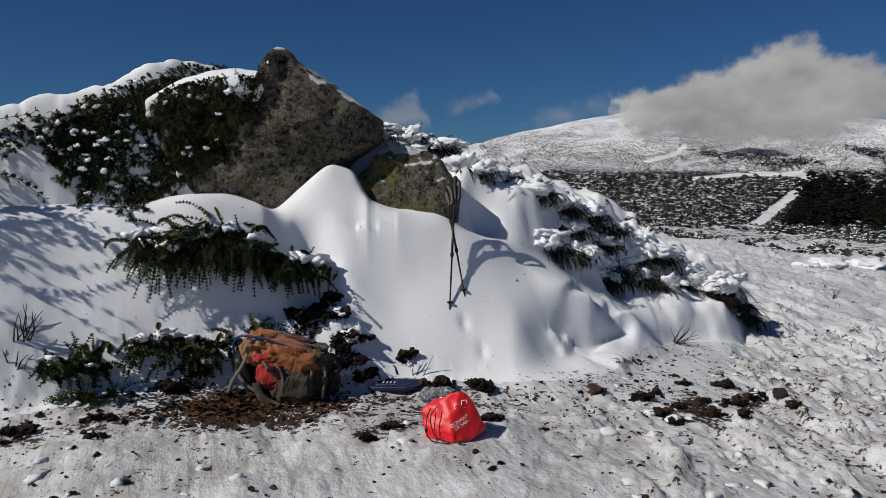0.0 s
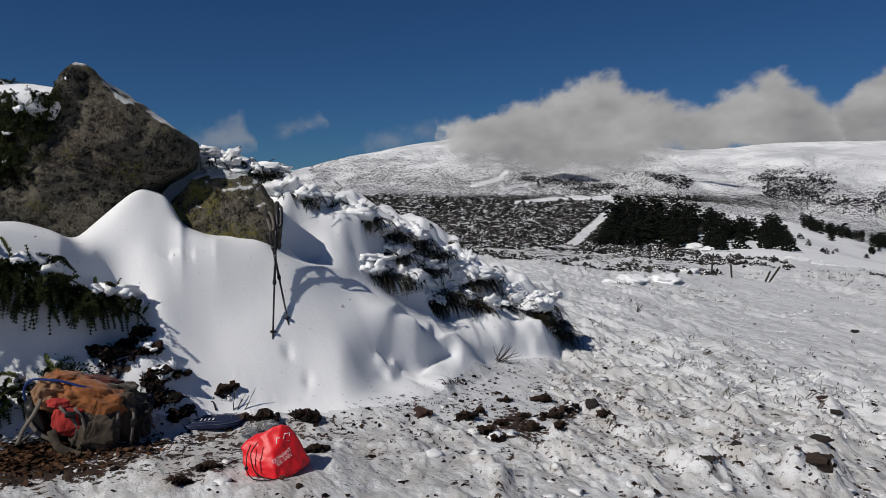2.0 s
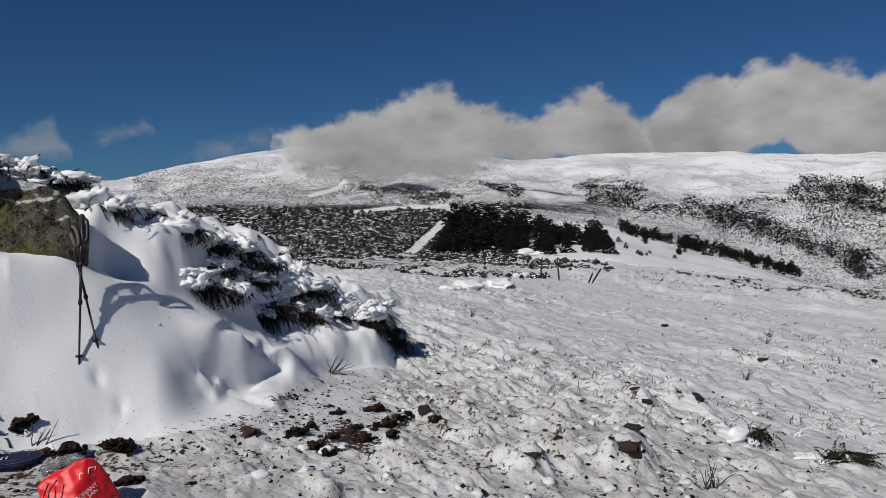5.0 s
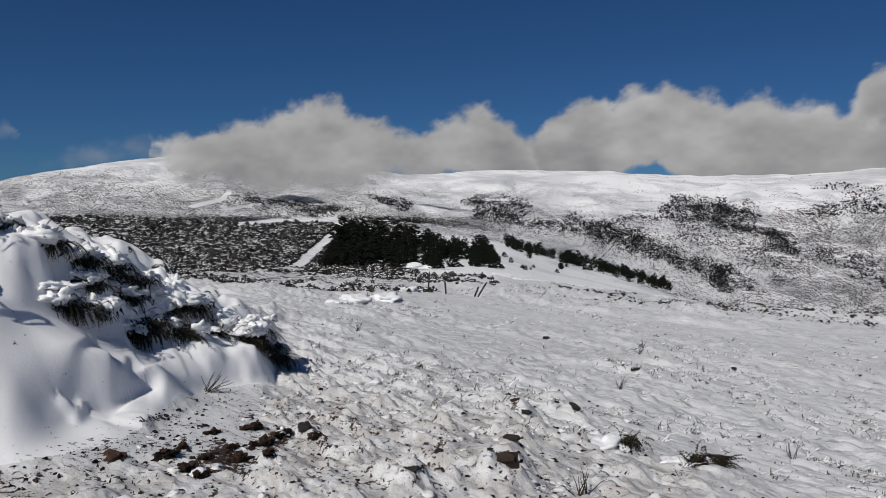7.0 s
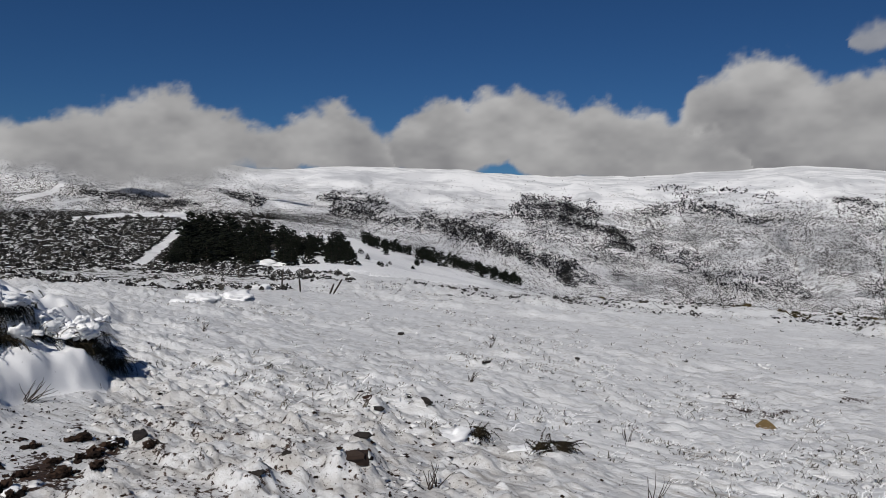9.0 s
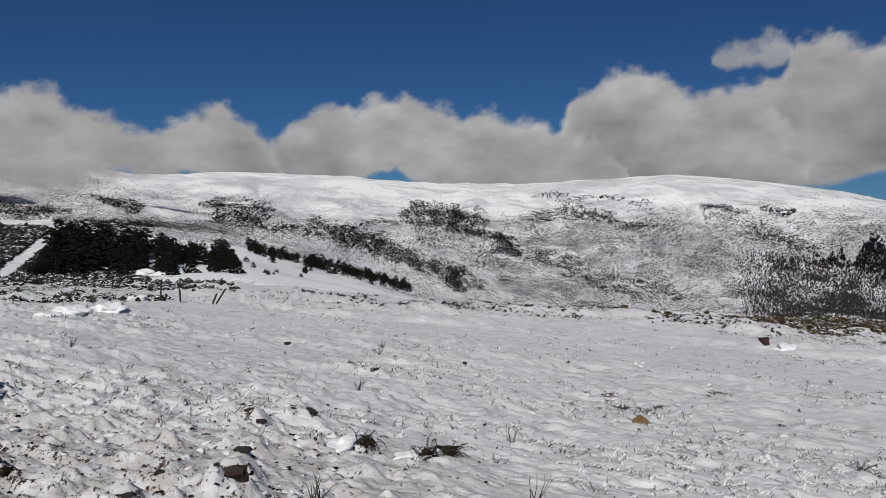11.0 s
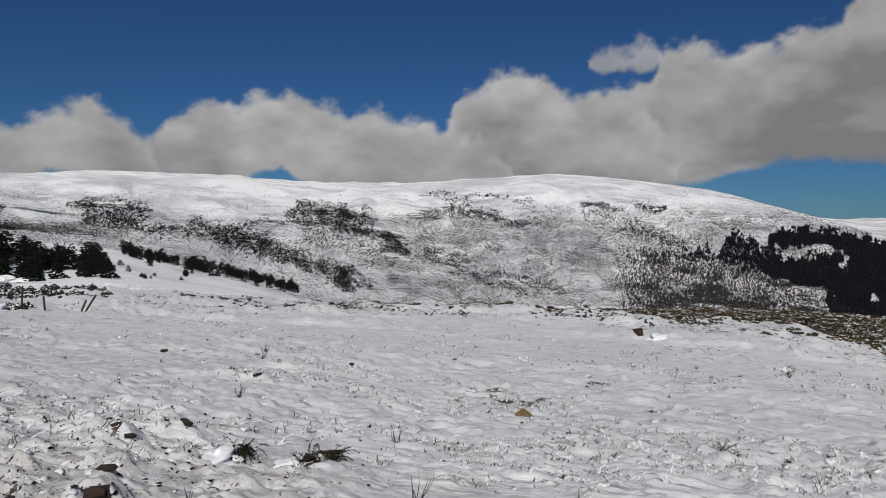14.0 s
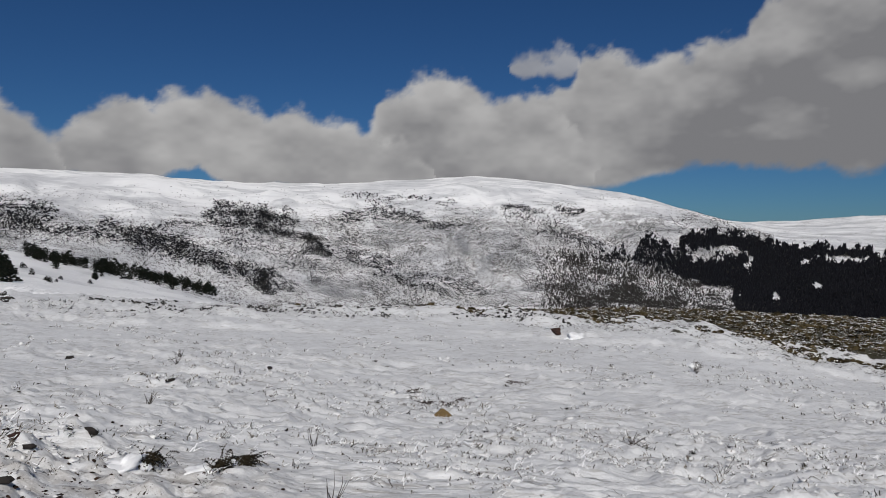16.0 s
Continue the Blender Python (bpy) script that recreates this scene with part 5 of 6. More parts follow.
for k, (ae, size, mat, tag) in enumerate((((12.19, -16.93), .05, M_RED_STONE, "small reddish stone on trampled snow"), ((23.84, -16.20), .06, M_STONE, "dark grey stone on trampled snow"), ((41.4, -18.3), .075, M_BROWN_STONE, "flat brown stone jutting from the snow bank"),
                                          ((41.7, -16.8), .05, M_STONE, "dark stone in the snow ridge"), ((41.6, -14.4), .05, M_RED_STONE, "rusty stone in the snow ridge"), ((46.1, -14.2), .055, M_STONE, "dark stone in the snow ridge"), ((42.5, -14.85), .042, M_STONE, "dark stone in the snow ridge"), ((44.7, -14.0), .035, M_STONE, "small dark stone in the snow ridge"), ((36.2, -17.6), .03, M_STONE, "small dark stone among snow lumps"), ((34.4, -19.0), .032, M_STONE, "small dark stone among snow lumps"),
                                          ((70.8, -14.6), .15, M_TAN_STONE, "flat yellowish stone bare of snow"), ((78.97, -8.49), .25, M_RED_STONE, "brown stone on the field's edge"), ((57.1, -10.83), .07, M_STONE, "dark stone in the snow field"), ((50.2, -11.55), .07, M_STONE, "low dark stone in the snow field"),
                                          ((43.28, -9.26), .08, M_STONE, "low dark stone in the snow field"), ((12.25, -16.71), .05, M_RED_STONE, "small brown stone on snow"), ((25.54, -15.81), .06, M_STONE, "dark stone on snow"))):
    clod("stone", tag, "stone", ae, size, mat, 90 + k, .44, 2, .72, .55, 0, 1.5, True)
for k, (ae, size) in enumerate((((50.0, -16.6), .17), ((55.0, -17.5), .14), ((56.6, -17.3), .12), ((89.3, -10.3), .22))):
    p = where(ae)[0]
    shrub("heather_tuft", "tuft of dark heather under a cap of blown snow", "tuft", [p + Vector((-.1, 0, 0)), p, p + Vector((.12, .03, 0))], 80, .19, .8, M_HEATHER, 120 + k, (.3, -.3, .6), .8, .04, .02, 0, 0, 7, "tufts in the field", .07, 6)
    dome = thing("snow_hummock", "smooth hummock of blown snow beside a heather tuft", "snow hummock", p + Vector((-.17, .10, .0)), "hummocks")
    part("body", lump((0, 0, 0), (size * 1.4, size * 1.0, size * .5), None, 4, .55, 1.7, 1.0, 400 + k), M_SNOW, dome)


# what was set down by the mound
M_ORANGE = cloth_material("tan_orange_nylon", (0.29, 0.100, 0.028))
M_TAN = cloth_material("faded_tan_nylon", (0.29, 0.155, 0.075))
M_OLIVE = cloth_material("olive_brown_nylon", (0.058, 0.043, 0.028))
# darkened copy of the olive, for the pack's end turned from the sun
M_SHADE = cloth_material("shaded_olive_nylon", (0.022, 0.018, 0.014))
M_RED = cloth_material("faded_red_nylon", (0.36, 0.022, 0.018), .2)
M_MAROON = cloth_material("dark_red_cloth", (0.09, 0.016, 0.010))
M_WEB = plain_material("grey_webbing", (0.13, 0.115, 0.098), .8, vary=.3, scale=40, bump=.35)
M_BLACK = plain_material("black_plastic", (0.012, 0.012, 0.013), .45, bump=.1)
M_BLUE = plain_material("blue_hose", (0.012, 0.035, 0.16), .35, bump=.05)
M_NAVY = plain_material("navy_cloth", (0.012, 0.018, 0.055), .75, vary=.3, scale=60, bump=.3)
M_PIPE = plain_material("grey_blue_piping", (0.10, 0.12, 0.17), .7)
M_WHITE = plain_material("white_print", (0.80, 0.78, 0.77), .6, vary=.05)
M_BAG = plain_material("bright_red_polyester", (0.72, 0.010, 0.018), .42, vary=.12, scale=12, bump=.15, sheen=.15)
M_SHAFT = plain_material("black_carbon", (0.014, 0.014, 0.016), .35, bump=.05)
M_CORK = plain_material("grey_grip_foam", (0.035, 0.033, 0.032), .9)


def soft_lump(centre, radii, turn=(0, 0, 0), boxy=.62, folds=.06, seed=0.0, detail=4, freq=2.4):
    return lump(centre, radii, Euler([radians(c) for c in turn]).to_matrix().to_4x4(), detail, folds, freq, boxy, seed)


def rucksack(at):
    ob = thing("rucksack", "worn tan and red hiking rucksack lying on bare peat", "rucksack", at)
    ob.rotation_euler = (0, radians(4), radians(6))
    part("main_bag", soft_lump((.06, .06, .175), (.235, .16, .175), (0, 4, 0), .62, .26, 1, 5), M_OLIVE, ob)
    part("upper_panel", soft_lump((.03, .02, .262), (.205, .165, .115), (8, 17, 0), .66, .17, 2, 5), M_ORANGE, ob, "tan orange upper panel")
    lid = part("lid", soft_lump((-.185, .03, .30), (.11, .13, .095), (0, 22, 8), .7, .24, 3, 5), M_TAN, ob, "faded tan lid pocket")
    part("lid_fold", soft_lump((-.10, .05, .375), (.12, .09, .045), (5, 14, 12), .8, .22, 4, 5), M_ORANGE, lid)
    part("rolled_jacket", soft_lump((.07, .07, .352), (.115, .06, .04), (0, 12, 10), .85, .3, 5), M_MAROON, ob, "dark red rolled cloth")
    part("front_pocket", soft_lump((-.075, -.125, .185), (.085, .045, .085), (-14, 0, 0), .6, .20, 6), M_RED, ob, "faded red pocket")
    part("front_flap", soft_lump((-.12, -.10, .275), (.075, .05, .03), (-20, 6, 0), .7, .22, 7), M_RED, ob, "faded red flap")
    part("side_pocket", soft_lump((.06, -.13, .12), (.12, .055, .115), (-10, 0, 0), .6, .24, 8, 5), M_OLIVE, ob, "olive brown mesh pocket")
    part("base_pocket", soft_lump((.25, .07, .13), (.10, .14, .125), (0, 10, 0), .65, .26, 9, 5), M_SHADE, ob, "olive base pocket, coloured dark as the shaded end")
    part("back_panel", soft_lump((-.24, .02, .17), (.05, .14, .13), (0, -28, 0), .6, .08, 10), M_BLACK, ob, "black padded back")
    for x, tilt in ((.165, .02), (.25, .035)):
        pts = [(x - .02, .14, .30 - 2 * tilt), (x, .0, .325 - 2 * tilt), (x + .01, -.11, .28 - 2 * tilt), (x + .015, -.155, .2), (x + .01, -.16, .10), (x, -.13, .02)]
        strap = part("compression_strap", ribbon(curve(pts, 14), .017, .003, (.2, -.8, .5)), M_WEB, ob)
        part("buckle", soft_lump((x + .014, -.163, .17), (.017, .009, .026), boxy=.4, folds=.02, detail=2), M_BLACK, strap)
    for pts in ([(-.30, -.02, .28), (-.29, -.10, .20), (-.22, -.15, .12), (-.13, -.17, .07), (-.10, -.19, .03)], [(-.22, -.06, .33), (-.25, -.14, .24), (-.30, -.18, .15), (-.32, -.2, .08)]):
        part("shoulder_strap", ribbon(curve(pts, 12), .022, .006, (-.2, -.8, .4)), M_WEB, ob, "grey mesh shoulder strap")
    part("hip_belt", ribbon(curve([(-.16, -.16, .14), (-.12, -.2, .06), (-.04, -.22, .02), (.0, -.25, .015)], 10), .045, .014, (-.2, -.7, .6)), M_OLIVE, ob, "padded olive hip belt")
    for pts in ([(-.16, -.1, .30), (-.10, -.17, .25), (-.05, -.175, .20), (0, -.17, .10)], [(-.05, -.16, .27), (.0, -.185, .2), (.02, -.19, .1)]):
        part("lash_strap", ribbon(curve(pts, 10), .016, .003, (0, -1, .2)), M_WEB, ob)
    part("buckle", soft_lump((-.065, -.185, .235), (.03, .012, .018), boxy=.4, folds=.02, detail=2), M_BLACK, ob)
    part("drinking_hose", tube(curve([(-.31, -.02, .24), (-.33, -.03, .34), (-.27, -.05, .41), (-.15, -.08, .405), (-.02, -.10, .372), (.08, -.08, .345), (.15, -.02, .33)], 26), .0075, 8), M_BLUE, ob, "blue drinking hose")
    part("haul_loop", tube(curve([(-.27, -.06, .10), (-.34, -.1, .05), (-.38, -.06, .03), (-.33, 0, .08)], 14), .008, 6), M_WEB, ob)
    return ob


rucksack(where((-13.0, -17.5))[0] + Vector((0, .10, -.02)))


def written_on(target, text, size, at, turn, material, name="print"):
    """Letters laid on the surface of a mesh part: flat type, pressed against it from the front."""
    cu = bpy.data.curves.new("type", "FONT")
    cu.body, cu.size, cu.align_x, cu.space_line = text, size, "CENTER", .85
    ob = bpy.data.objects.new("type", cu)
    scene.collection.objects.link(ob)
    bpy.context.view_layer.update()
    me = bpy.data.meshes.new_from_object(ob.evaluated_get(bpy.context.evaluated_depsgraph_get()))
    bpy.data.objects.remove(ob)
    bm = bmesh.new()
    bm.from_mesh(me)
    bmesh.ops.triangulate(bm, faces=bm.faces)
    bmesh.ops.subdivide_edges(bm, edges=[e for e in bm.edges if e.calc_length() > size * .2], cuts=2)
    bmesh.ops.triangulate(bm, faces=bm.faces)
    tree = BVHTree.FromPolygons([v.co for v in target.data.vertices], [tuple(p.vertices) for p in target.data.polygons])
    m = Matrix.Translation(at) @ Euler([radians(c) for c in turn]).to_matrix().to_4x4()
    back = -(m.to_3x3() @ Vector((0, 0, 1)))
    for v in bm.verts:
        p = m @ v.co
        hit = tree.ray_cast(p - back * .3, back)
        v.co = hit[0] - back * .003 if hit[0] is not None else p
    return part(name, bm, material, target)


def red_bag(at):
    ob = thing("drawstring_bag", "bright red drawstring bag with white print standing on snow", "bag", at)
    bm = bmesh.new()
    corners = [(-.197, .0, .165), (-.15, .05, .205), (.03, .02, .28), (.075, .05, .265), (.20, .03, .05), (.19, .11, 0), (.02, -.14, 0), (.0, -.13, .06), (-.165, -.07, 0), (-.185, -.05, .07), (-.15, .12, 0), (.1, .16, 0), (.02, .14, .2), (.11, -.08, .0)]
    for c in corners:
        bm.verts.new(c)
    bmesh.ops.convex_hull(bm, input=bm.verts)
    for k in range(4):
        bmesh.ops.subdivide_edges(bm, edges=bm.edges, cuts=1, use_grid_fill=True)
        bmesh.ops.triangulate(bm, faces=bm.faces)
    for _ in range(3):
        bmesh.ops.smooth_vert(bm, verts=bm.verts, factor=.45, use_axis_x=True, use_axis_y=True, use_axis_z=True)
    bm.normal_update()
    for v in bm.verts:
        p = v.co * 13
        fold = .007 * noise.fractal(p * 1.1, 1.0, 2.0, 3) - .016 * abs(noise.noise(Vector((p.x * .9 + p.z * .7, p.y * .8, p.z * .5 - p.x * .4)))) + .004
        v.co = v.co + v.normal * fold * min(1, v.co.z / .03 + .3)
    body = part("bag_body", bm, M_BAG, ob)
    base = body.data
    for pts in ([(-.135, -.055, .185), (-.15, -.11, .13), (-.145, -.145, .07), (-.10, -.16, .015), (-.03, -.165, .01), (.04, -.15, .012)], [(-.095, -.06, .20), (-.125, -.115, .15), (-.11, -.14, .08), (-.07, -.15, .03), (.0, -.16, .012)]):
        part("drawstring", tube(curve(pts, 20), .0032, 6), M_BLACK, ob, "black cord")
    part("cord_stop", soft_lump((.055, -.15, .018), (.018, .012, .012), boxy=.6, folds=.02, detail=2), M_MAROON, ob)
    part("eyelet", soft_lump((-.148, -.135, .075), (.010, .008, .012), boxy=.8, folds=.02, detail=2), M_BLACK, ob)
    written_on(body, "DONANT\nDE SAN", .031, (.095, -.2, .165), (66, -26, 30), M_WHITE)
    badge = [[(-.04, 0), (.03, .0)], [(-.04, 0), (-.04, .032)], [(-.02, .032), (-.04, .032)], [(.0, .02), (.0, .05)], [(0, .05), (.03, .05)], [(.03, .05), (.03, .03)]]
    tree = BVHTree.FromPolygons([v.co for v in base.vertices], [tuple(p.vertices) for p in base.polygons])
    strokes = []
    for line in badge:
        pts = []
        for x, z in line:
            hit = tree.ray_cast(Vector((.05 + x, -.5, .185 + z * .8)), Vector((0, 1, 0)))
            if hit[0] is not None:
                pts.append(hit[0] + Vector((0, -.002, 0)))
        if len(pts) == 2:
            strokes.append(tube(pts, .003, 4))
    if strokes:
        part("emblem", join(*strokes), M_WHITE, body)
    ob.rotation_euler, ob.scale = (0, 0, radians(-8)), (.9, .9, .88)
    return ob


red_bag(where((0.88, -20.90))[0] + Vector((0, .09, 0)))


def seat_pad(at):
    ob = thing("seat_pad", "flat navy blue padded pouch with pale piping lying on snow", "pad", at)
    n, verts, faces = 64, [], []
    ring = []
    for k in range(n):
        t = 2 * math.pi * k / n
        r = 1 - .20 * math.exp(-((abs(math.sin(t)) - 1) / .12) ** 2) + .05 * math.cos(3 * t)
        ring.append((.205 * r * math.cos(t), .115 * r * math.sin(t)))
    for s, z in ((.0, .030), (.35, .031), (.7, .028), (.92, .022), (1.0, .010), (.97, .0)):
        for x, y in ring:
            verts.append((x * s, y * s, z + .008 * noise.noise(Vector((x * s * 12, y * s * 12, 2))) + .02 * s * x))
    for k in range(5):
        for j in range(n):
            faces.append([k * n + j, (k + 1) * n + j, (k + 1) * n + (j + 1) % n, k * n + (j + 1) % n])
    part("pouch", (verts, faces), M_NAVY, ob)
    for s, lift in ((.62, .0335), (.93, .026)):
        part("piping", tube([(x * s, y * s, lift + .008 * noise.noise(Vector((x * s * 12, y * s * 12, 2))) + .02 * s * x) for x, y in ring + ring[:1]], .002, 5), M_PIPE, ob, "pale piping")
    for k in range(4):
        part("print", ribbon([(-.055 + .025 * k, -.035, .036), (-.05 + .025 * k, -.005, .037)], .008, .002, (0, 0, 1)), M_WHITE, ob, "white printed bar")
    part("pull_loop", tube(curve([(-.03, .10, .03), (-.06, .15, .06), (-.01, .17, .08), (.02, .12, .04)], 12), .006, 6), M_BLACK, ob)
    ob.rotation_euler = (radians(6), 0, radians(-4))
    return ob


seat_pad(where((-4.17, -17.12))[0] + Vector((0, .04, .015)))


def trekking_pole(foot, head, label, seed):
    foot, head = Vector(foot), Vector(head)
    ob = thing("trekking_pole", label, "trekking pole", foot, "pair of trekking poles")
    way = head - foot
    long = way.length
    up = way.normalized()
    at = lambda s: up * s * long
    part("lower_shaft", tube([at(-.10), at(.0), at(.40)], [.005, .0065, .0075], 8), M_SHAFT, ob)
    part("middle_shaft", tube([at(.38), at(.66)], .0095, 8), M_SHAFT, ob)
    part("upper_shaft", tube([at(.64), at(.88)], .0105, 8), M_SHAFT, ob)
    for s in (.39, .65):
        part("clamp", tube([at(s - .018), at(s), at(s + .018)], [.012, .015, .012], 8), M_BLACK, ob)
    part("ring", tube([at(.575), at(.585)], .0115, 8), M_WEB, ob, "pale printed ring")
    part("grip", tube([at(.80), at(.84), at(.90), at(.95), at(.985), at(1.0)], [.013, .017, .0155, .019, .022, .014], 10), M_CORK, ob, "dark foam grip")
    side = up.cross(Vector((0, -1, 0))).normalized()
    part("wrist_strap", ribbon(curve([at(.985), at(.95) + side * .035 + Vector((0, -.03, 0)), at(.84) + side * .04 + Vector((0, -.035, 0)), at(.80) + side * .015 + Vector((0, -.03, 0)), at(.88) + side * .005 + Vector((0, -.022, 0)), at(.97)], 18), .022, .003, (0, -1, 0)), M_WEB if seed == 2 else M_BLACK, ob)
    part("basket", tube([at(.035), at(.045)], [.024, .020], 10), M_BLACK, ob)
    return ob


p1, p2 = where((0.54, -10.64), (1.72, -9.57))
trekking_pole(p1, (0.10, 5.86, 1.52), "black trekking pole planted in the drift, leaning on a boulder", 1)
trekking_pole(p2, (0.01, 5.84, 1.46), "black trekking pole with pale strap leaning on a boulder", 2)


# pines
def pine(seed):
    rng = random.Random(seed)
    ob = thing("pine_tree", "dark green young pine standing in the snow", "tree", (0, 0, -50), "pine copse")
    part("trunk", tube([(0, 0, -.05), (.01, 0, .5), (0, .01, .92)], [.022, .014, .004], 6), M_BARK, ob)
    shapes = []
    for k in range(115):
        h = rng.uniform(.03, 1) ** .9
        r = (.33 * (1 - h ** 1.5) ** .7 * min(1, h * 5 + .3) + .02) * rng.uniform(.35, 1.08)
        t = rng.uniform(0, 2 * math.pi)
        s = .06 * rng.uniform(.5, 1.25) * (1.15 - .5 * h)
        shapes.append(lump((r * math.cos(t), r * math.sin(t), h - r * .12), (s * 1.2, s, s * .75), Matrix.Rotation(rng.uniform(0, 3), 4, "Z"), 1, .75, 2.5, 1.0, rng.uniform(0, 99)))
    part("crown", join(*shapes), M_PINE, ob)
    return ob


PINES = [pine(s) for s in (201, 202, 203)]
rng = random.Random(5)
stand = []
for _ in range(205):
    a = 25.3 + 13.7 * rng.random() ** 1.45
    if a > 30.5 and noise.noise(Vector((a * .9, 3, 1))) > .05 + .3 * rng.random():
        continue
    top = -1.15 - .05 * (a - 27) - .5 * (a < 26.5)
    stand.append((a, rng.uniform(-3.95, top - .6 - max(0, 26.8 - a) * 1.2), rng.uniform(.8, 1.25) * (.9 if a < 33 else .8) * (1 - .45 * max(0, min(1, 26.6 - a)))))
for _ in range(130):
    f = rng.random()
    a = 39.6 + 12.6 * f
    stand.append((a, -1.95 - 3.25 * f + rng.gauss(0, .17), rng.uniform(.55, 1.0)))
for _ in range(16):
    a = rng.uniform(38.5, 44.5)
    stand.append((a, -3.9 + rng.uniform(0, 1.1) - .06 * (a - 38), rng.uniform(.35, .65)))
for k, (a, e, s) in enumerate(stand):
    p = spot(a, e, 55)
    r = math.hypot(p.x, p.y)
    tall = s * r * (.0235 + .011 * max(0, 1 - abs(a - 28.5) / 6) if a < 39.3 else .0135)
    m = Matrix.Translation(p - Vector((0, 0, .1))) @ Matrix.Rotation(rng.uniform(0, 6.28), 4, "Z") @ Matrix.Diagonal((tall * rng.uniform(1.2, 1.8), tall * rng.uniform(1.2, 1.8), tall, 1))
    copy_thing(PINES[k % 3], m)
for p in PINES:
    for c in p.children:
        bpy.data.objects.remove(c)
    bpy.data.objects.remove(p)


# growth that nobody could count, one object a kind
def scatter(name, label, category, places, sizes, material, seed, tall=.8, detail=1, rough=.8):
    """Many small uneven clumps in one mesh: a few shapes, turned and scaled."""
    rs = np.random.RandomState(seed)
    kinds = []
    for k in range(6):
        v, f = lump((0, 0, .25), (1, .9, tall), None, detail, rough, 1.7, 1.0, seed + k * 7.3)
        kinds.append((np.array([tuple(q) for q in v]), np.array(f)))
    co, fa, base = [], [], 0
    for n, (p, s) in enumerate(zip(places, sizes)):
        v, f = kinds[n % 6]
        t = rs.uniform(0, 6.28)
        c, d = math.cos(t), math.sin(t)
        sx, sy, sz = s * rs.uniform(.7, 1.4), s * rs.uniform(.7, 1.3), s * rs.uniform(.6, 1.2)
        x, y = v[:, 0] * sx, v[:, 1] * sy
        co.append(np.stack([x * c - y * d + p[0], x * d + y * c + p[1], v[:, 2] * sz + p[2]], 1))
        fa.append(f + base)
        base += len(v)
    co, fa = np.concatenate(co), np.concatenate(fa)
    me = bpy.data.meshes.new(name)
    me.from_pydata(co.tolist(), [], fa.tolist())
    me.materials.append(material)
    if detail > 1:
        me.shade_smooth()
    return tagged(new(name, me), label, category, kind="stuff")


def polar_places(rs, n, az, r, power=1.0):
    a, d = rs.uniform(*az, n), np.exp(rs.uniform(0, 1, n) ** power * (math.log(r[1]) - math.log(r[0])) + math.log(r[0]))
    x, y = d * np.sin(np.radians(a)), d * np.cos(np.radians(a))
    z = land(x, y)
    return a, d, np.stack([x, y, z], 1), np.degrees(np.arctan2(z - EYE, d))


rs = np.random.RandomState(31)
# heath on the near slope with the track
a, d, p, el = polar_places(rs, 24000, (-4, 33), (50, 430))
keep = (bands([(w * 1.5, m, *q) for w, m, *q in ROAD], a, el + .12, False) < .2) & (fbm(p[:, 0] / 6, p[:, 1] / 6, 3, 61) > -.55 + .9 * smooth(27, 33, a) + .5 * (1 - smooth(36, 60, d)) * (1 - smooth(30, 36, a)))
keep &= ~((d < 55) & (a > 26) & (fbm(p[:, 0] / 4, p[:, 1] / 4, 2, 62) < .25))
scatter("heath", "low dark heather and broom flecked with snow", "heath", p[keep], (.0030 * d * rs.uniform(.6, 1.6, a.size))[keep], M_HEATH_FAR, 71, 1.3, 1, .8)
a, d, p, el = polar_places(rs, 5200, (6, 39), (31, 62))
keep = (fbm(p[:, 0] / 5, p[:, 1] / 4, 3, 70) > -.12 + .35 * smooth(33, 39, a)) & (d > 33 + 7 * smooth(26, 38, a))
scatter("heath_belt", "belt of dark low heather between snow hummocks", "heath", p[keep], (.0040 * d * rs.uniform(.4, 1.6, a.size))[keep], M_HEATH_FAR, 79, .6, 1, .9)
# brown heath past the field's edge
a, d, p, el = polar_places(rs, 11000, (58, 108), (38, 105))
keep = (d > 46 + 3 * smooth(76, 86, a) + 6 * fbm(p[:, 0] / 5, p[:, 1] / 5, 2, 63)) & (rs.uniform(0, 1, a.size) < .12 + .9 * smooth(68, 78, a))
scatter("brown_heath", "brown-green heather bank at the edge of the snow field", "heath", p[keep], (.0034 * d * rs.uniform(.4, 1.4, a.size))[keep], M_HEATH_BROWN, 72, .7, 1, 1.1)
a, d, p, el = polar_places(rs, 4500, (44, 80), (40, 60))
keep = fbm(p[:, 0] / 5, p[:, 1] / 5, 2, 64) > -.05
scatter("brown_heath", "scattered grey-brown heather along the field's edge", "heath", p[keep], (.0013 * d * rs.uniform(.4, 1.8, a.size))[keep], M_WOODLAND, 73, .8, 1, 1.3)


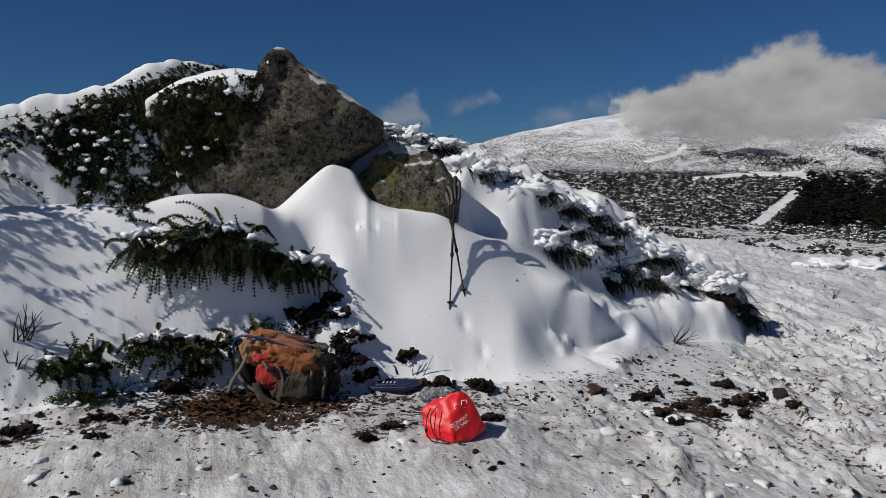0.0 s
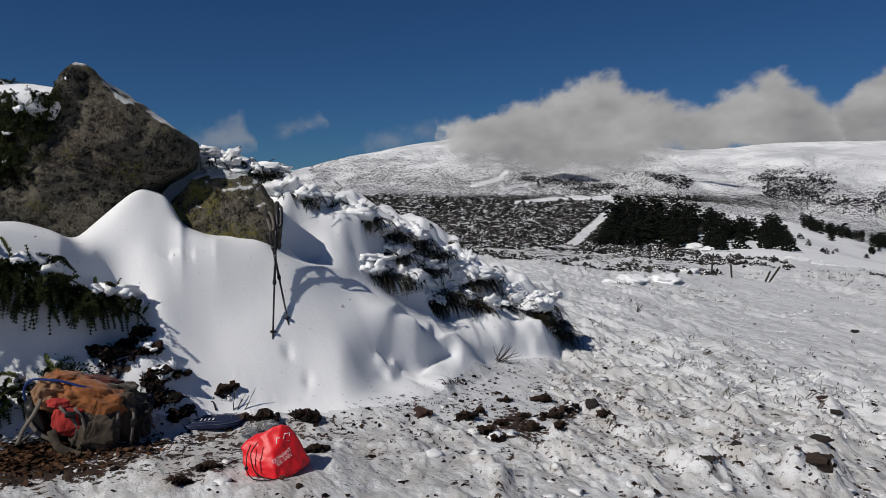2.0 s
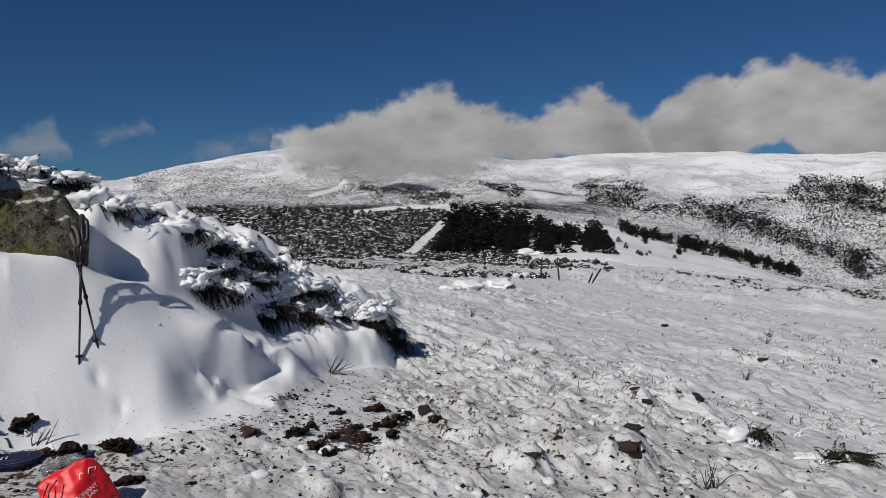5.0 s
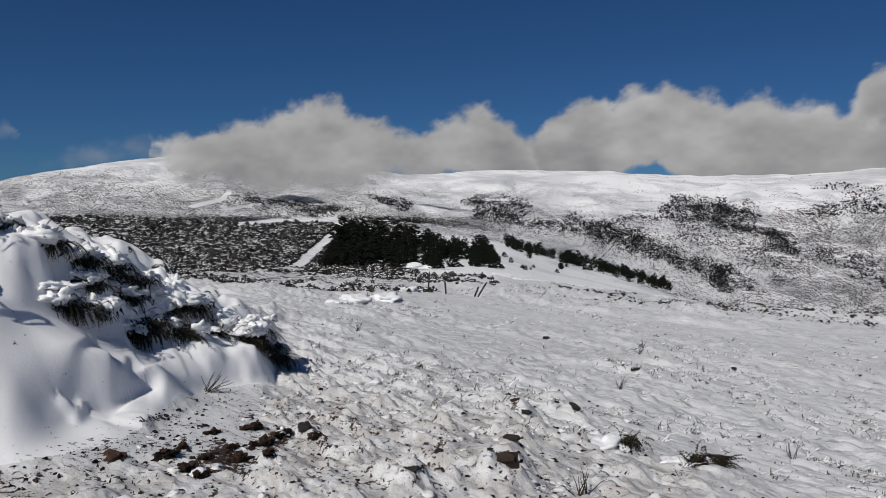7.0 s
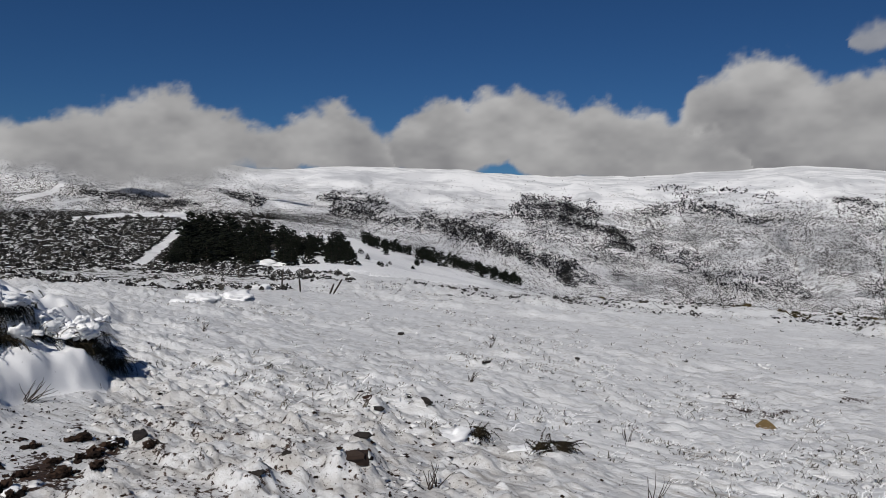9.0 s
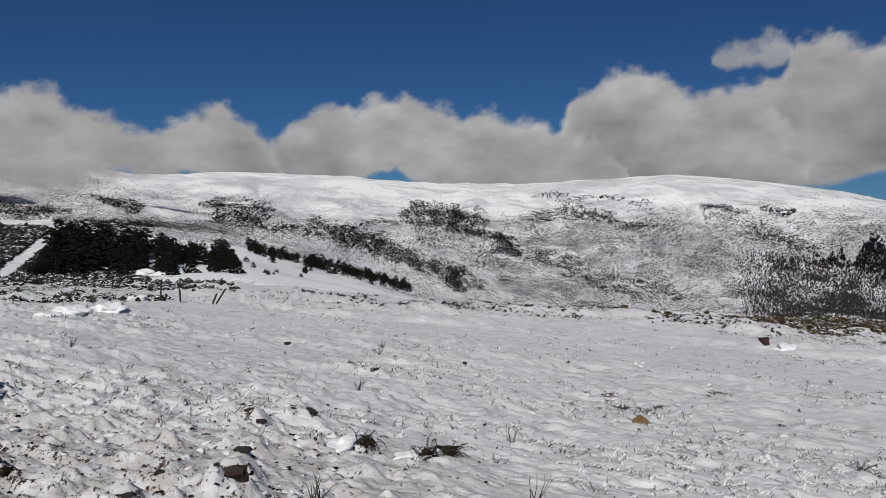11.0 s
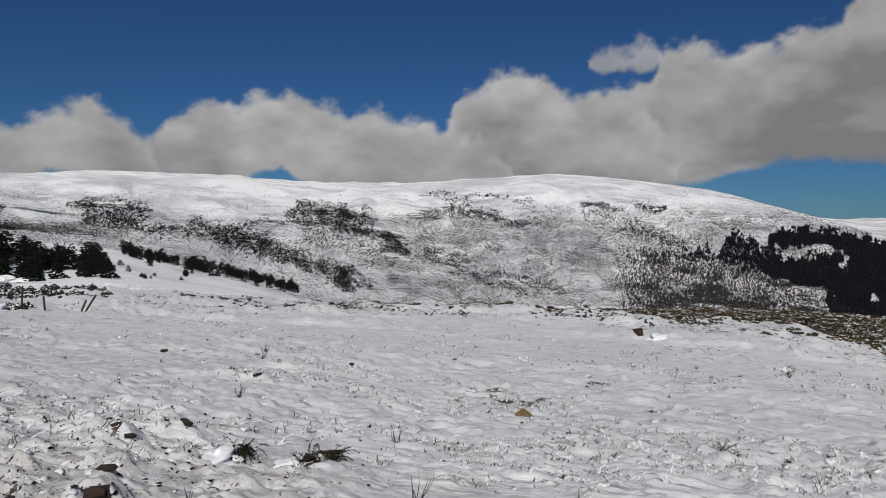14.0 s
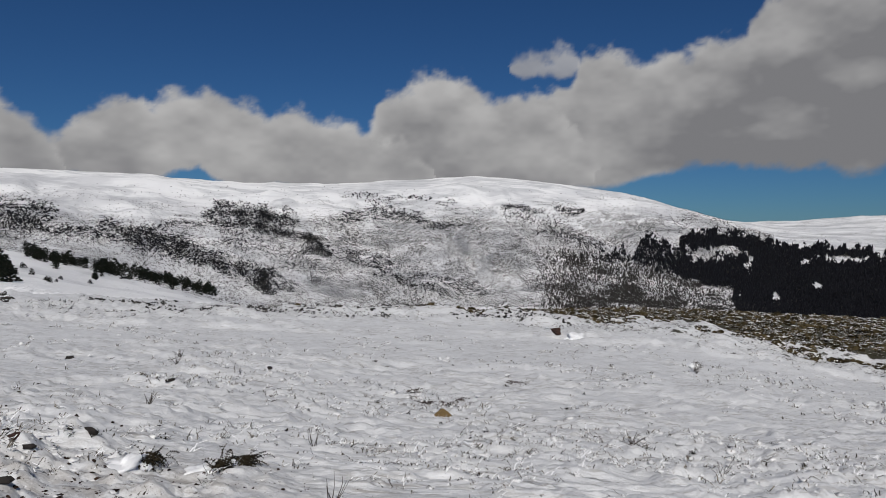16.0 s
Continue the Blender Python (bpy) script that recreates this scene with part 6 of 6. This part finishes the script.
def slope_places(rs, n, az, els, r=(300, 2380), cols=300):
    """Places on the far slopes, spread evenly over the side that is turned to the pass."""
    col = np.linspace(*az, cols)
    dist = np.geomspace(*r, 420)
    A, R = np.meshgrid(col, dist)
    rise = np.degrees(np.arctan2(sheet_level(A, R) - EYE, R))
    rise = np.maximum.accumulate(rise, 0) + 1e-7 * np.arange(dist.size)[:, None]
    which, want = rs.randint(0, cols, n), rs.uniform(*els, n)
    d = np.zeros(n)
    for c in range(cols):
        m = which == c
        d[m] = np.interp(want[m], rise[:, c], dist, left=0, right=0)
    ok = d > 0
    a, d = (col[which] + rs.uniform(-.5, .5, n) * (az[1] - az[0]) / cols)[ok], d[ok]
    x, y = d * np.sin(np.radians(a)), d * np.cos(np.radians(a))
    z = sheet_level(a, d)
    return a, d, np.stack([x, y, z], 1), np.degrees(np.arctan2(z - EYE, d))


def tufts(name, label, category, places, wide, tall, material, seed):
    """Small uneven bushes in one mesh: a five-sided foot, drawn up to a crooked tip."""
    rs = np.random.RandomState(seed)
    n = len(places)
    turn = rs.uniform(0, 6, n)
    ring = []
    for j in range(5):
        t, q = turn + j * 1.2566, wide * rs.uniform(.6, 1.4, n)
        ring.append(np.stack([q * np.cos(t), q * np.sin(t), tall * rs.uniform(-.25, .35, n)], 1))
    ring.append(np.stack([wide * rs.normal(0, .35, n), wide * rs.normal(0, .35, n), tall * rs.uniform(.8, 1.2, n)], 1))
    co = (np.stack(ring, 1) + places[:, None]).reshape(-1, 3)
    fa = np.array([[j, (j + 1) % 5, 5] for j in range(5)])[None] + np.arange(n)[:, None, None] * 6
    me = bpy.data.meshes.new(name)
    me.from_pydata(co.tolist(), [], fa.reshape(-1, 3).tolist())
    me.materials.append(material)
    return tagged(new(name, me), label, category, kind="stuff")


a, d, p, el = slope_places(rs, 60000, (79.5, 110), (-6.6, -.2), (500, 2380))
keep = wooded(a, el) * (1 - .25 * smooth(.2, .5, fbm(a / .7, el / .5, 3, 71))) * (.5 + .5 * smooth(86.5, 88.5, a)) > rs.uniform(.05, 1, a.size)
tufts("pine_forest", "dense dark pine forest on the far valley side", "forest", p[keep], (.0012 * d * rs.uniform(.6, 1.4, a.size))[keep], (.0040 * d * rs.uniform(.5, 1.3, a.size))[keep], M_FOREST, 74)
a, d, p, el = slope_places(rs, 30000, (75, 95), (-6.6, -1.2), (500, 2380))
keep = bare_wooded(a, el) > rs.uniform(0, 1, a.size)
tufts("bare_wood", "leafless grey-brown wood low on the far slope", "wood", p[keep], (.0008 * d * rs.uniform(.6, 1.3, a.size))[keep], (.0034 * d * rs.uniform(.5, 1.2, a.size))[keep], M_WOODLAND, 75)
a, d, p, el = slope_places(rs, 120000, (19, 84), (-5.6, 2.8))
keep = (bands([(w * 1.25, *q) for w, *q in GROWTH], a, el) * (.9 + .55 * fbm(a / .6, el / .3, 3, 53)) > rs.uniform(.07, .78, a.size)) & (el < 2.6)
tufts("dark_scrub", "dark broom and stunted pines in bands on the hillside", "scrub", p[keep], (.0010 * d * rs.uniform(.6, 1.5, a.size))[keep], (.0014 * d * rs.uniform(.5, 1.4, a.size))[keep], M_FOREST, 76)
a, d, p, el = slope_places(rs, 360000, (3, 94), (-6.4, 3.6))
right, dome = smooth(56, 64, a), 1 - smooth(27, 34, a)
likely = right * .64 * (1 - smooth(-.2, 1.9, el)) + (1 - right) * (1 - dome) * .34 * (1 - smooth(-.2, 1.0, el)) + dome * .50 * (1 - smooth(1.2, 4.2, el))
likely = likely * (1 + .6 * fbm(a / 1.3, el / .9, 4, 54)) + .012 * (1 - smooth(2.4, 3.3, el)) + .20 * smooth(.2, .5, fbm(a / 2.4, el / .35, 3, 55)) * (1 - smooth(1.6, 2.6, el))
likely = likely * (1 - .75 * wooded(a, el)) * (bands(ROAD, a, el, False) < .2)
keep = likely > rs.uniform(0, 1, a.size)
tufts("scrub", "low snow-dusted scrub sprinkled over the slopes", "scrub", p[keep], (.00068 * d * rs.uniform(.5, 1.6, a.size))[keep], (.0007 * d * rs.uniform(.5, 1.5, a.size))[keep], M_SCRUB, 77)

# crumbs of peat and heather tips in the trodden snow
a, d, p, el = polar_places(rs, 24000, (-36, 62), (3.0, 11))
foot = foot_r(a)
clear = (d < foot) | (a > 23.5)
much = .10 + .5 * smooth(-.1, .7, fbm(p[:, 0] * .9, p[:, 1] * .9, 3, 67)) + .6 * np.exp(-((d - foot + .25) / .28) ** 2) * (a < 22) + .35 * np.exp(-((a - 19) / 4) ** 2 - ((d - 5.7) / .7) ** 2)
much = much * (1 - .6 * smooth(6, 10, d)) * (.22 + .78 * smooth(4.0, 4.7, d)) + .35 * np.exp(-((a - 44.5) / 2) ** 2)
keep = clear & (rs.uniform(0, 1, a.size) < much * (.25 + .75 * smooth(-.1, .35, fbm(p[:, 0] * 2.2, p[:, 1] * 2.2, 2, 87))))
scatter("peat_crumbs", "crumbs of dark peat and heather strewn over trodden snow", "crumbs", p[keep], (rs.uniform(.2, 1, a.size) ** 6 * .020 + .003)[keep], M_PEAT, 78, .6, 1, 1.2)
# crusted lumps of trodden snow; dark bits beside them add heather tips and shade
a, d, p, el = polar_places(rs, 5200, (-34, 50), (3.4, 9.5))
keep = ((d < foot_r(a) - .15) | (a > 23.5)) & (rs.uniform(0, 1, a.size) < (.08 + .45 * smooth(8, 20, a)) * (.3 + .9 * smooth(-.2, .4, fbm(p[:, 0] * 1.3, p[:, 1] * 1.3, 3, 88))))
size = (.014 + .034 * rs.uniform(0, 1, a.size) ** 2.5)
scatter("snow_clods", "crusted lumps of trodden snow strewn over the ground", "snow clods", p[keep] - [0, 0, .012], size[keep], M_CRUST, 89, .5, 2, .9)
lee = keep & (rs.uniform(0, 1, a.size) < .6)
scatter("heather_bits", "dark bits for heather and shade in the lee of snow lumps", "heather bits", p[lee] + np.array([.7, .15, -.1]) * size[lee][:, None], size[lee] * .75, M_PEAT, 90, .35, 1, 1.2)
# bark and leaf litter round the rucksack
n = 1500
a, d = rs.normal(-15.5, 3.6, n), rs.normal(4.52, .13, n)
x, y = d * np.sin(np.radians(a)), d * np.cos(np.radians(a))
z = land(x, y)
co, fa = [], []
for k in range(n):
    t, s = rs.uniform(0, 6.28), rs.uniform(.008, .03)
    u = Vector((math.cos(t), math.sin(t), rs.normal(0, .3))) * s
    v = Vector((-math.sin(t), math.cos(t), rs.normal(0, .3))) * s * .5
    c = Vector((x[k], y[k], z[k] + rs.uniform(.0, .02)))
    i = len(co)
    co += [c - u, c + v, c + u, c - v]
    fa.append([i, i + 1, i + 2, i + 3])
tagged(new("bark_litter", mesh("bark_litter", co, fa, M_LITTER, False)), "reddish brown bark and needle litter on bare peat", "litter", kind="stuff")


def stalks(name, label, n, az, r, tall, thick, seed, material, chance_of):
    rs = np.random.RandomState(seed)
    a, d, p, el = polar_places(rs, n, az, r, .8)
    keep = rs.uniform(0, 1, n) < chance_of(a, d, p)
    out = ([], [])
    for k in np.nonzero(keep)[0]:
        for _ in range(rs.randint(2, 6)):
            way = Vector((rs.normal(.3, .7), rs.normal(-.1, .7), rs.uniform(.15, .9))).normalized()
            h = tall * rs.uniform(.4, 1.2) * (1 + d[k] * .03)
            w = thick * (.6 + d[k] * .09)
            q = Vector(p[k]) + Vector((rs.normal(0, .04), rs.normal(0, .04), -.01))
            side = way.cross(Vector((.3, 1, .2))).normalized() * w
            bend = Vector((rs.normal(0, .25), rs.normal(0, .25), -.25)) * h
            i = len(out[0])
            out[0].extend([q - side, q + side, q + way * h * .6 + side * .7, q + way * h * .6 - side * .7, q + way * h + bend])
            out[1].extend([[i, i + 1, i + 2, i + 3], [i + 3, i + 2, i + 4]])
    return tagged(new(name, mesh(name, *out, material, False)), label, "grass", kind="stuff")


stalks("dry_stalks", "dark dry stalks and grass tips poking through the snow", 500, (12, 108), (5, 46), .045, .0022, 81, M_HEATHER, lambda a, d, p: (.25 + .5 * smooth(-.1, .6, fbm(p[:, 0] / 3, p[:, 1] / 3, 3, 68))) * ((a > 24) | (d > 9)))
stalks("heather_sprigs", "small dark heather sprigs and roots in trodden snow", 2600, (-36, 38), (3.6, 10), .028, .0035, 84, M_HEATHER, lambda a, d, p: ((d < foot_r(a)) | (a > 23.5)) * (.15 + .75 * smooth(-.1, .6, fbm(p[:, 0] * .9, p[:, 1] * .9, 3, 67))))
stalks("edge_twigs", "tangled dark heather twigs along the snow field's edge", 4200, (40, 108), (37, 60), .13, .0022, 83, M_WOODLAND, lambda a, d, p: .75 * smooth(-.25, .3, fbm(p[:, 0] / 5, p[:, 1] / 5, 3, 64)))

def grass_clumps(name, label, n, az, r, seed, material, likely, long=.10, rime=0):
    """Tufts of bent stalks: each a splayed handful of two-piece blades."""
    rs = np.random.RandomState(seed)
    a, d, p, el = polar_places(rs, n, az, r, .75)
    keep = np.nonzero(rs.uniform(0, 1, n) < likely(a, d, p))[0]
    co, fa = [], []
    for k in keep:
        size = long * rs.uniform(.4, 1.3) * (1 + .012 * d[k])
        for _ in range(rs.randint(4, 12)):
            t = rs.uniform(0, 6.28)
            way = np.array([math.cos(t) + .35, math.sin(t) - .15, rs.uniform(.2, 1.1)])
            way = way / np.linalg.norm(way)
            q = p[k] + np.array([rs.normal(0, .3) * size, rs.normal(0, .3) * size, -.01])
            w = np.array([-math.sin(t), math.cos(t), .3]) * (.0026 + .00034 * d[k])
            h = size * rs.uniform(.4, 1.2)
            mid, tip = q + way * h * .6, q + way * h + np.array([rs.normal(.1, .2), rs.normal(0, .2), rs.uniform(-.5, .1)]) * h
            i = len(co)
            co += [q - w, q + w, mid + w, mid - w, tip + .5 * w, tip - .5 * w]
            fa += [[i, i + 1, i + 2, i + 3], [i + 3, i + 2, i + 4, i + 5]]
    tagged(new(name, mesh(name, co, fa, material, False)), label, "grass", kind="stuff")
    if rime:
        pick = keep[rs.uniform(0, 1, keep.size) < rime]
        scatter("rime_crust", "crusts of rime and blown snow caught in the grass tufts", "snow crust", p[pick] - [0, 0, .01], (long * .42 + .0007 * d[pick]) * rs.uniform(.3, 1.2, pick.size), M_CRUST, seed + 7, .5, 2, .9)


grass_clumps("heath_twigs", "tangled brown heather twigs on the bank past the snow field", 7500, (56, 108), (43, 100), 88, M_HEATH_BROWN, lambda a, d, p: (d > 46 + 5 * smooth(76, 86, a) + 5 * fbm(p[:, 0] / 5, p[:, 1] / 5, 2, 63)) * (.25 + .75 * smooth(66, 76, a)), .22)


def sown(p):
    return fbm(p[:, 0] / 2.6, p[:, 1] / 2.6, 3, 72)


grass_clumps("rimed_grass", "bent frosted grass tufts standing out of the wind-swept snow", 10000, (23, 108), (7, 46), 85, M_STRAW, lambda a, d, p: (.06 + .75 * smooth(-.05, .45, sown(p))) * (1 - np.exp(-((a - 55) / 10) ** 2 - ((d - 8.3) / 1.4) ** 2)), .12, .22)
grass_clumps("dark_grass", "dark dead heather tips in clusters over the snow field", 2600, (23, 108), (8, 46), 86, M_HEATHER, lambda a, d, p: .03 + .5 * smooth(.1, .5, sown(p)), .08)

# blown snow hummocks and the fence remains at the track's foot
def fence_post(at, tall, lean, label):
    ob = thing("fence_post", label, "fence post", at, "old fence")
    ob.rotation_euler = (radians(lean[0]), radians(lean[1]), 0)
    part("post", lump((0, 0, tall * .45), (.04, .04, tall * .5), None, 2, .15, 3, .5, tall), M_WOOD, ob)
    return ob


for ae, tall, lean in (((33.78, -5.74), 1.15, (2, 3)), ((35.20, -5.97), .7, (0, -5)), ((37.73, -6.11), 1.0, (0, 38)), ((37.47, -6.11), .6, (10, 20)), ((30.52, -4.83), .8, (0, 0))):
    fence_post(where(ae)[0], tall, lean, "weathered wooden fence post in snow and heather")
rng = random.Random(9)
for k, (ae, size) in enumerate((((28.13, -6.42), .026), ((30.52, -6.21), .028), ((32.20, -5.72), .020), ((18.88, -6.59), .016), ((26.84, -6.60), .018), ((32.41, -3.81), .022), ((33.90, -3.90), .016), ((80.46, -8.59), .020))):
    ob = thing("snow_hummock", "rounded hummock of wind-packed snow beside dark heather", "snow hummock", where(ae)[0], "hummocks")
    size *= math.hypot(ob.location.x, ob.location.y)
    part("body", lump((0, 0, -.05), (size, size * .7, size * .30), Matrix.Rotation(rng.uniform(0, 3), 4, "Z"), 4, .55, 1.6, .9, 300 + k), M_SNOW, ob)


# a clear plastic bag behind the red one
s = Shade("clear_plastic", 0.15)
s.surface.inputs["Transmission Weight"].default_value = 0.9
s.surface.inputs["IOR"].default_value = 1.12
s.colour((0.93, 0.94, 0.95))
s.bump(s.noise(30, 3, 0.6), 0.6, 0.01)
ob = thing("plastic_bag", "crumpled clear plastic bag lying on snow", "plastic bag", where((-0.41, -18.37))[0] + Vector((0, .1, .02)))
part("film", soft_lump((0, 0, .02), (.11, .08, .045), (0, 0, 20), .8, .45, 12, 4, 3.0), s.mat, ob)
